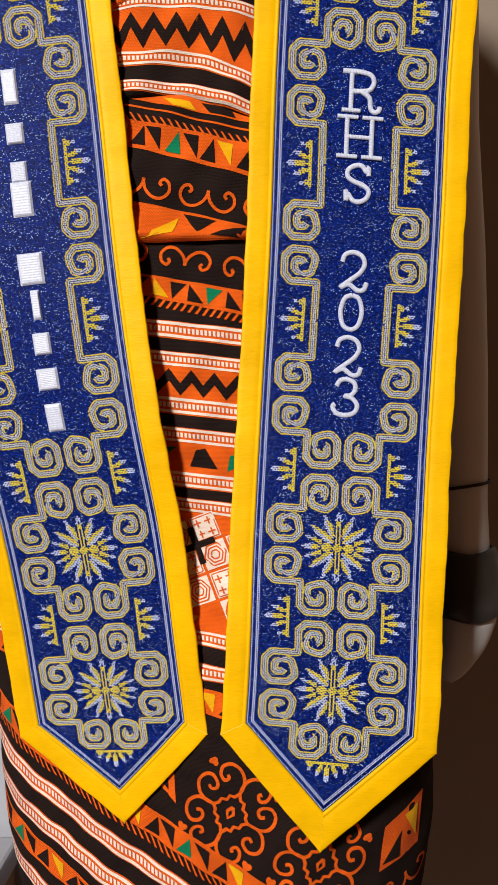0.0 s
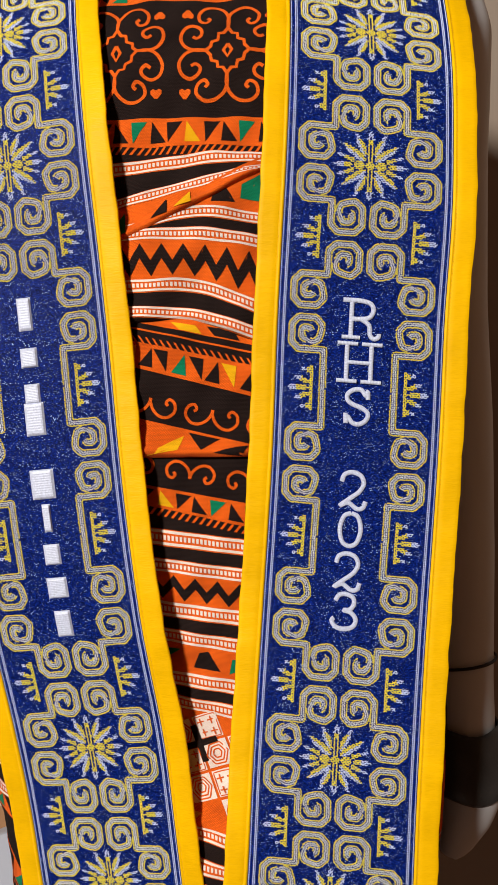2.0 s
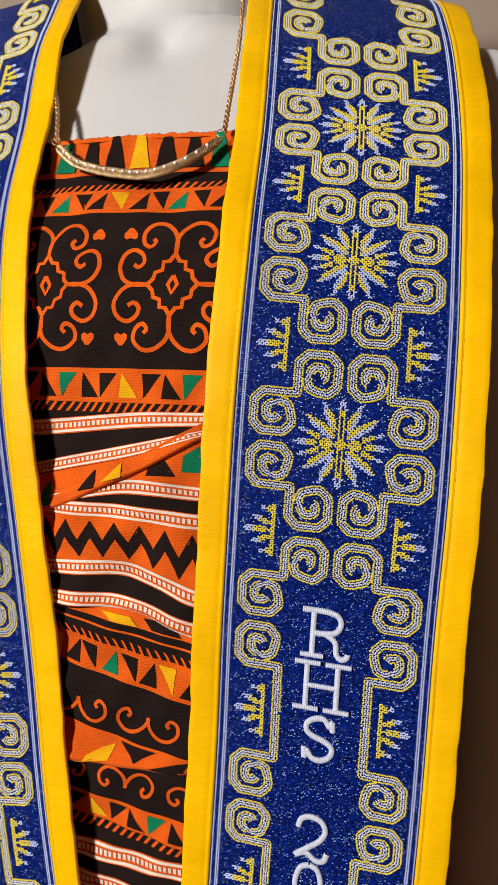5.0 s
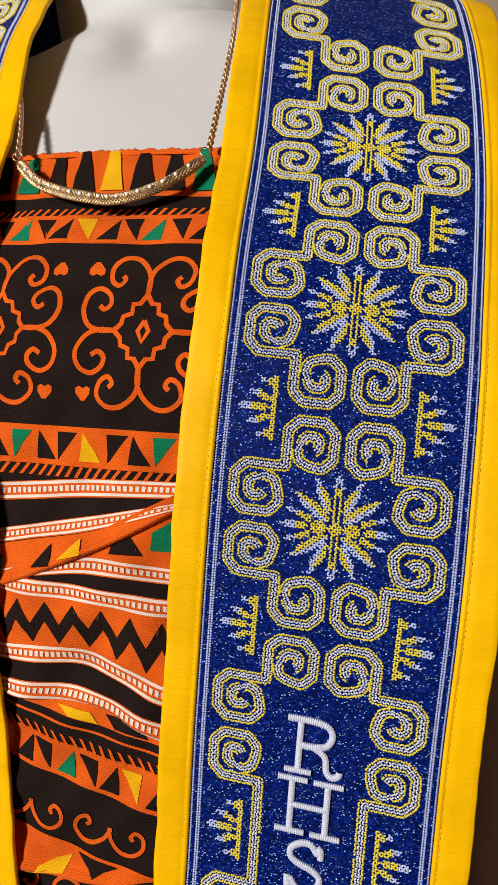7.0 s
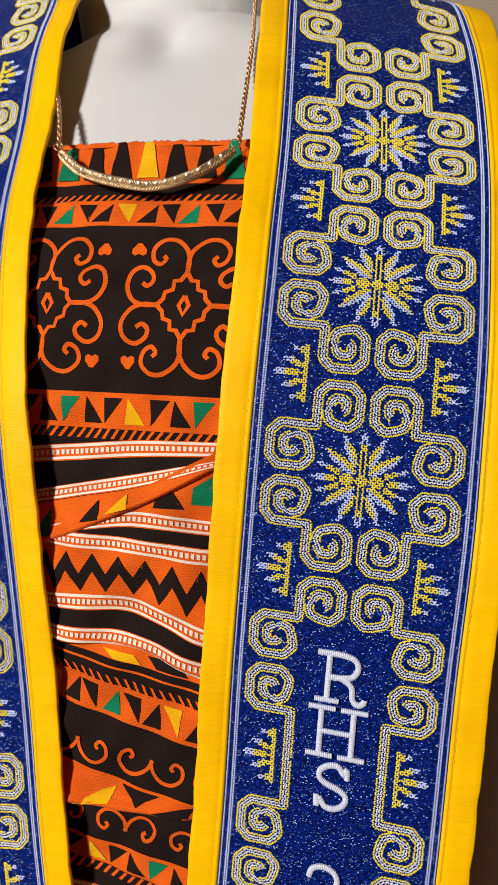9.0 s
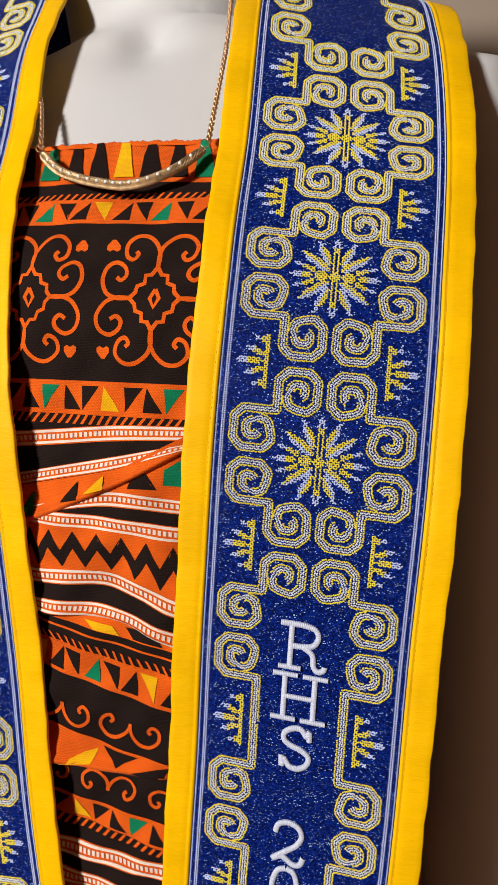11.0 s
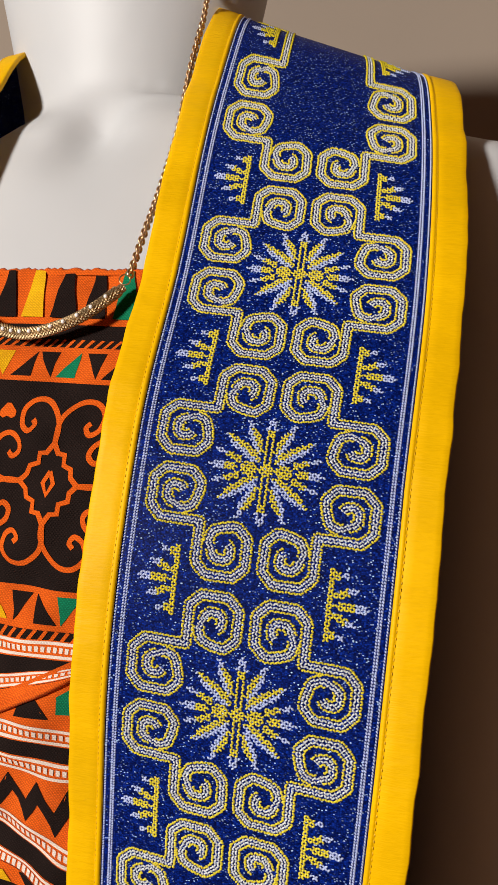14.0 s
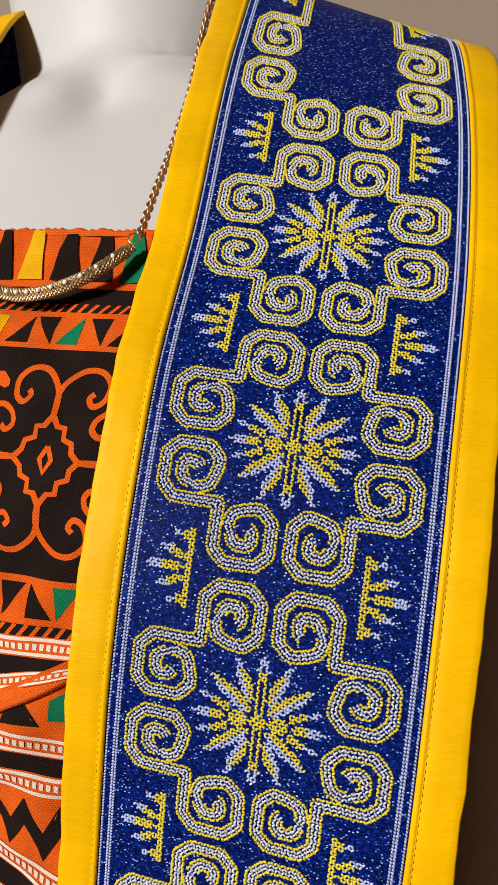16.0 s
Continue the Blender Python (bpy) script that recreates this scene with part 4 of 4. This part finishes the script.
def border_lines(side):
    """Rows of white stitches along the edge of the blue cloth, mitred to the point."""
    for sx in (1, -1):
        for inset, wd, ln in ((0.0008, 0.00060, 0.00120), (0.0034, 0.00072, 0.00130), (0.0044, 0.00066, 0.00120)):
            st = Stitches()
            u = BLUE_HALF - inset
            k1 = (CORNER - inset * 0.4 / P)
            ks = np.arange(-1.6 * P, k1 * P, 0.00112)
            st.add(np.full(len(ks), sx * u), ks, np.full(len(ks), sx * 0.75), np.ones(len(ks)), ln, wd, 2)
            if inset != 0.0036:
                k2 = TIP - inset * 1.4 / P
                n = int(math.hypot(u, (k2 - k1) * P) / 0.00112)
                q = np.linspace(0, 1, n)
                st.add(sx * u * (1 - q), (k1 + (k2 - k1) * q) * P, np.full(n, -sx * 0.4), np.ones(n), ln, wd, 2)
            st.build("edge_stitching", side, THREADS, stole)
        st = Stitches()
        ks = np.arange(-1.6 * P, CORNER * P, 0.0024)
        st.add(np.full(len(ks), sx * (BLUE_HALF + 0.0022)), ks, np.zeros(len(ks)), np.ones(len(ks)), 0.0019, 0.0006, 0, 0.0011)
        st.build("topstitch", side, [SEAM_THREAD], stole)


def stole_end(side):
    panel(side)
    k = np.arange(-2.0, CORNER + 0.001, 0.0513)
    for sx in (1, -1):
        ka, kb = np.where(k > 7, 7 + (k - 7) * (CORNER - 7) / (k[-1] - 7), k), np.where(k > 7, 7 + (k - 7) * (OUT_CORNER - 7) / (k[-1] - 7), k)
        one = np.ones(len(k))
        ribbon(side, sx * BLUE_HALF * one, ka, sx * FULL_HALF * one, kb, "")
        q = np.linspace(0, 1, 22)
        ribbon(side, sx * BLUE_HALF * (1 - q), CORNER + (TIP - CORNER) * q, sx * FULL_HALF * (1 - q), OUT_CORNER + (OUT_TIP - OUT_CORNER) * q, "")
    for a, b in (((BLUE_HALF, CORNER), (FULL_HALF, OUT_CORNER)), ((-BLUE_HALF, CORNER), (-FULL_HALF, OUT_CORNER)), ((0.0, TIP), (0.0, OUT_TIP))):
        q, across = np.linspace(0.02, 0.99, 14), (0.0, 0.0004) if a[0] == 0 else (0.0003, 0.0)
        edge = [side.place(a[0] + (b[0] - a[0]) * q + across[1] * w, a[1] + (b[1] - a[1]) * q + across[0] * w / P, 0.00115 - 0.0004 * abs(w)) for w in (-1, 0, 1)]
        mesh_of("mitre_seam", np.concatenate(edge), grid_faces(3, 14), SEAM_THREAD, stole)
    border_lines(side)
    for row in range(-1, 9):
        for sk in (-1, 1):
            kind = "double"
            if row in (-1, 5) or (row == 0 and sk < 0) or (row == 4 and sk > 0) or (row == 6 and sk < 0):
                kind = "stem"
            for sx in (1, -1):
                hook(side, row, kind, sx, -sk)
        if row in (1, 2, 3, 7, 8):
            chart(side, "star_motif", FLOWER, 0.0, row)
        for sx in (1, -1):
            if row < 8:
                chart(side, "crown_motif", CROWN, sx * 0.318, row + 0.5, sx)
    chart(side, "crown_motif", CROWN * (0.8, 1, 1), 0.0, 8.50, 1, swap=True)


stole_end(RIGHT)
stole_end(LEFT)

# letters drawn as thick satin strokes in a unit box, x to the right, y up
GLYPHS = {
    "R": (((0.25, 0.04), (0.25, 0.96)), ((0.02, 0.96), (0.45, 0.96), (0.72, 0.90), (0.80, 0.73), (0.70, 0.55), (0.45, 0.50), (0.25, 0.50)),
          ((0.50, 0.50), (0.70, 0.36), (0.74, 0.12), (0.84, 0.03), (0.95, 0.08), (0.97, 0.18)), ((0.02, 0.04), (0.50, 0.04))),
    "H": (((0.22, 0.04), (0.22, 0.96)), ((0.76, 0.04), (0.76, 0.96)), ((0.22, 0.50), (0.76, 0.50)), ((0.0, 0.96), (0.46, 0.96)), ((0.54, 0.96), (1.0, 0.96)),
          ((0.0, 0.04), (0.46, 0.04)), ((0.54, 0.04), (1.0, 0.04))),
    "S": (((0.88, 0.70), (0.86, 0.92), (0.80, 0.80), (0.62, 0.95), (0.36, 0.94), (0.14, 0.82), (0.14, 0.66), (0.34, 0.55), (0.66, 0.47), (0.88, 0.34), (0.84, 0.16), (0.60, 0.04), (0.34, 0.06),
           (0.16, 0.22), (0.10, 0.06), (0.08, 0.32)),),
    "2": (((0.10, 0.72), (0.18, 0.90), (0.45, 0.98), (0.75, 0.90), (0.86, 0.70), (0.72, 0.48), (0.40, 0.28), (0.08, 0.08), (0.36, 0.17), (0.66, 0.03), (0.88, 0.06), (0.96, 0.24)),),
    "0": (((0.50, 0.97), (0.78, 0.88), (0.92, 0.62), (0.92, 0.38), (0.78, 0.12), (0.50, 0.03), (0.22, 0.12), (0.08, 0.38), (0.08, 0.62), (0.22, 0.88), (0.50, 0.97)),),
    "3": (((0.14, 0.78), (0.26, 0.93), (0.50, 0.98), (0.78, 0.90), (0.84, 0.72), (0.70, 0.56), (0.46, 0.53), (0.74, 0.48), (0.94, 0.30), (0.84, 0.10), (0.52, 0.02), (0.20, 0.06), (0.04, 0.22), (0.14, 0.32)),),
}


def letter(side, char, row, width, height):
    verts, faces = [], []
    for n, path in enumerate(GLYPHS[char]):
        p = np.array(path, float)
        p = smooth_path(path, 6) if len(path) > 3 else resample(path, 0.04)
        if len(path) <= 3:
            p = np.concatenate([p, [path[-1]]])
        p = np.stack([(p[:, 0] - 0.5) * width, (0.5 - p[:, 1]) * height], 1)
        p = resample(p, 0.00045)
        d = np.gradient(p, axis=0)
        d /= np.maximum(np.linalg.norm(d, axis=1), 1e-9)[:, None]
        q = np.stack([-d[:, 1], d[:, 0]], 1)
        half = 0.00130 if len(path) > 2 or abs(path[0][0] - path[-1][0]) < 0.01 else 0.00105
        prof = ((1, 0.0001), (0.9, 0.0009), (0.45, 0.0013), (0, 0.0014), (-0.45, 0.0013), (-0.9, 0.0009), (-1, 0.0001))
        base = len(verts)
        m = len(p)
        saw = 0.00018 * (np.arange(m) % 2)
        for w, h in prof:
            xy = p + q * (half + saw)[:, None] * w
            verts.extend(side.place(xy[:, 0], row + xy[:, 1] / P, h + n * 0.0001 + saw * 0.8))
        faces.extend(grid_faces(len(prof), m, base))
    mesh_of("letter", verts, faces, SATIN_WHITE, stole, "letter %s in raised white satin stitch" % char, smooth=False)


for char, row, w, h in (("R", 4.03, 0.27, 0.265), ("H", 4.315, 0.31, 0.265), ("S", 4.60, 0.19, 0.245),
                        ("2", 5.16, 0.20, 0.26), ("0", 5.43, 0.165, 0.245), ("2", 5.725, 0.20, 0.265), ("3", 6.0, 0.185, 0.25)):
    letter(RIGHT, char, row, w * P, h * P)


def name_bar(side, row, u, width, height):
    """A padded white satin bar."""
    us, ks = np.linspace(-0.5, 0.5, 12), np.linspace(-0.5, 0.5, 26)
    verts = []
    for j, k in enumerate(ks):
        for a in us:
            edge = min(1.0, (0.5 - abs(a)) * 8, (0.5 - abs(k)) * 10)
            verts.append(side.place(u + a * width, row + k * height / P, 0.0001 + 0.0014 * math.sqrt(max(0, edge)) + 0.0001 * (j % 2)))
    mesh_of("stitched_bar", np.array(verts).reshape(-1, 3), grid_faces(len(ks), len(us)), SATIN_WHITE, stole, "raised white satin-stitch bar", smooth=False)


for row, w, h in ((4.0, 0.10, 0.22), (4.29, 0.12, 0.13), (4.53, 0.11, 0.13), (4.70, 0.14, 0.22), (5.14, 0.17, 0.20), (5.37, 0.06, 0.19), (5.62, 0.12, 0.14), (5.85, 0.15, 0.14), (6.10, 0.12, 0.18)):
    name_bar(LEFT, row, 0.0, w * P, h * P)


# ---- the necklace ----
necklace = tagged(empty("necklace", (-0.06, 0.5, 1.2)), "gold chain necklace with a curved mesh bar of rhinestones", "necklace")


def torus(major, minor, stretch=1.0, n=14, m=7):
    bm = bmesh.new()
    rings = []
    for i in range(n):
        a = 2 * math.pi * i / n
        c = Vector((math.cos(a) * major * stretch, math.sin(a) * major, 0))
        d = Vector((math.cos(a), math.sin(a), 0))
        rings.append([bm.verts.new(c + d * minor * math.cos(2 * math.pi * j / m) + Vector((0, 0, minor * math.sin(2 * math.pi * j / m)))) for j in range(m)])
    for i in range(n):
        for j in range(m):
            bm.faces.new((rings[i][j], rings[(i + 1) % n][j], rings[(i + 1) % n][(j + 1) % m], rings[i][(j + 1) % m]))
    return bm


def link_mesh():
    bm = torus(0.00155, 0.00062, 1.35)
    me = bpy.data.meshes.new("link")
    bm.to_mesh(me)
    bm.free()
    me.materials.append(ROSE)
    me.polygons.foreach_set("use_smooth", np.full(len(me.polygons), True))
    return me


LINK = link_mesh()


def chain(points):
    p = resample3(smooth_path(points, 12), 0.0027)
    for i in range(len(p) - 1):
        d = Vector(p[i + 1]) - Vector(p[i])
        ob = new("link", LINK)
        q = d.to_track_quat("X", "Z").to_matrix().to_4x4() @ pose(0, 0, 0, 62 + (55 if i % 2 else 0), 0, 0)
        ob.parent = necklace
        ob.matrix_parent_inverse = Matrix.Translation(-necklace.location)
        ob.matrix_basis = Matrix.Translation((Vector(p[i]) + Vector(p[i + 1])) / 2) @ q


def resample3(p, step):
    d = np.concatenate([[0], np.cumsum(np.linalg.norm(np.diff(p, axis=0), axis=1))])
    s = np.arange(0, d[-1], step)
    return np.stack([np.interp(s, d, p[:, i]) for i in range(3)], 1)


PENDANT = ((-0.1000, 0.486, 1.2140), (-0.0865, 0.479, 1.2030), (-0.0700, 0.4725, 1.1960), (-0.0545, 0.469, 1.1922), (-0.0425, 0.468, 1.1908), (-0.0300, 0.469, 1.1932), (-0.0165, 0.474, 1.2005), (-0.0045, 0.4845, 1.2135))


def pendant():
    p = smooth_path(PENDANT, 34)
    n, m = len(p), 22
    verts = []
    for i in range(n):
        d = Vector(p[min(n - 1, i + 1)] - p[max(0, i - 1)]).normalized()
        out = Vector((0, -1, 0.35)).normalized()
        up = d.cross(out).normalized()
        out = up.cross(d)
        w = 1.0 if 4 < i < n - 5 else 0.75
        for j in range(m):
            a = 2 * math.pi * j / m
            r = 1 + 0.22 * ((i // 2 + j) % 2)
            verts.append(Vector(p[i]) + up * 0.0024 * w * r * math.cos(a) + out * 0.0018 * w * r * math.sin(a))
    faces = grid_faces(n, m, 0, True)
    faces += [tuple(range(m))[::-1], tuple(range((n - 1) * m, n * m))]
    bar = mesh_of("mesh_bar", verts, faces, BRASS, necklace, "flattened antique brass mesh bar", smooth=False)
    for i in range(16, n - 10, 13):
        bm = bmesh.new()
        bmesh.ops.create_icosphere(bm, subdivisions=2, radius=0.00095)
        c = Vector(p[i]) + Vector((0, -1, 0.3)).normalized() * 0.0022
        bmesh.ops.translate(bm, verts=bm.verts, vec=c)
        part("rhinestone", bm, STONE, bar, "", smooth=False)
    for c in (PENDANT[0], PENDANT[-1]):
        bm = torus(0.0024, 0.0003)
        bmesh.ops.rotate(bm, verts=bm.verts, cent=(0, 0, 0), matrix=Euler((radians(75), 0, radians(20))).to_matrix())
        bmesh.ops.translate(bm, verts=bm.verts, vec=Vector(c) + Vector((0.001 if c[0] > -0.05 else -0.001, -0.001, 0.003)))
        part("jump_ring", bm, ROSE, necklace)


pendant()
chain(((-0.0020, 0.4850, 1.2185), (-0.0045, 0.501, 1.2385), (-0.0080, 0.5235, 1.265), (-0.0115, 0.5480, 1.2995), (-0.0150, 0.567, 1.335), (-0.0140, 0.580, 1.369), (-0.017, 0.606, 1.405), (-0.012, 0.67, 1.415)))
chain(((-0.1010, 0.485, 1.2170), (-0.1070, 0.497, 1.235), (-0.1190, 0.515, 1.258), (-0.150, 0.553, 1.290), (-0.168, 0.566, 1.300)))


# ---- things beside the mannequin ----
def side_table():
    t = tagged(empty("side_table", (-0.70, 0.86, 0.0)), "brown wood-look side table with a grey metal edge", "table")
    box("tabletop", (-1.15, 0.80, 0.452), (-0.215, 1.00, 0.492), WOOD, t, 0.004)
    box("edge_band", (-1.15, 0.797, 0.432), (-0.212, 1.00, 0.450), GREY, t, 0.002, "grey metal edge")
    for x in (-1.12, -0.26):
        for y in (0.83, 0.97):
            box("leg", (x - 0.015, y - 0.015, 0.0), (x + 0.015, y + 0.015, 0.432), GREY, t, 0.003)


def slab(ring, y0, y1, lean=0.0):
    """An upright plate of the outline given in (x, z), with softened rims."""
    bm = bmesh.new()
    loops = []
    mid = np.mean(np.array(ring), 0)
    for y, k in ((y0 + 0.003, 1.0), (y0, 0.985), (y1, 0.985), (y1 - 0.003, 1.0)):
        loops.append([bm.verts.new((mid[0] + (x - mid[0]) * k, y + lean * (z - mid[1]), mid[1] + (z - mid[1]) * k)) for x, z in ring])
    n = len(ring)
    bm.faces.new(loops[1])
    bm.faces.new(loops[2][::-1])
    for a, b in ((1, 0), (0, 3), (3, 2)):
        for i in range(n):
            j = (i + 1) % n
            bm.faces.new((loops[a][j], loops[a][i], loops[b][i], loops[b][j]))
    bmesh.ops.recalc_face_normals(bm, faces=bm.faces[:])
    return bm


def white_chair():
    """A low white plastic chair, its rounded backrest towards the mannequin."""
    c = tagged(empty("plastic_chair", (-0.20, 0.78, 0.0)), "white moulded plastic chair with a rounded backrest", "chair")
    x0, x1, z0, z1, r = -0.330, -0.085, 0.350, 0.483, 0.088
    ring = [(x0 + 0.02, z0), (x1 - 0.02, z0), (x1, z0 + 0.02)]
    ring += [(x1 - r + r * math.cos(a), z1 - r + r * math.sin(a)) for a in np.linspace(0, math.pi / 2, 12)]
    ring += [(x0 + r + r * math.cos(a), z1 - r + r * math.sin(a)) for a in np.linspace(math.pi / 2, math.pi, 12)]
    ring += [(x0, z0 + 0.02)]
    part("backrest", slab(ring, 0.757, 0.777, 0.06), PAPER, c, smooth=False)
    for x in (-0.243, -0.140):
        part("leg", slab([(x + 0.004, 0.0), (x + 0.030, 0.0), (x + 0.034, 0.349), (x, 0.349)], 0.757, 0.785), PAPER, c, smooth=False)


def storage_box():
    """A brown carton with a pale grey lid."""
    b = tagged(empty("storage_box", (-0.42, 0.60, 0.0)), "brown storage box with a pale grey lid on the floor", "box")
    box("body", (-0.62, 0.47, 0.0), (-0.229, 0.736, 0.338), WOOD, b, 0.003)
    box("lid", (-0.624, 0.466, 0.338), (-0.2255, 0.740, 0.362), PAPER, b, 0.004, "pale grey lid")


side_table()
white_chair()
storage_box()
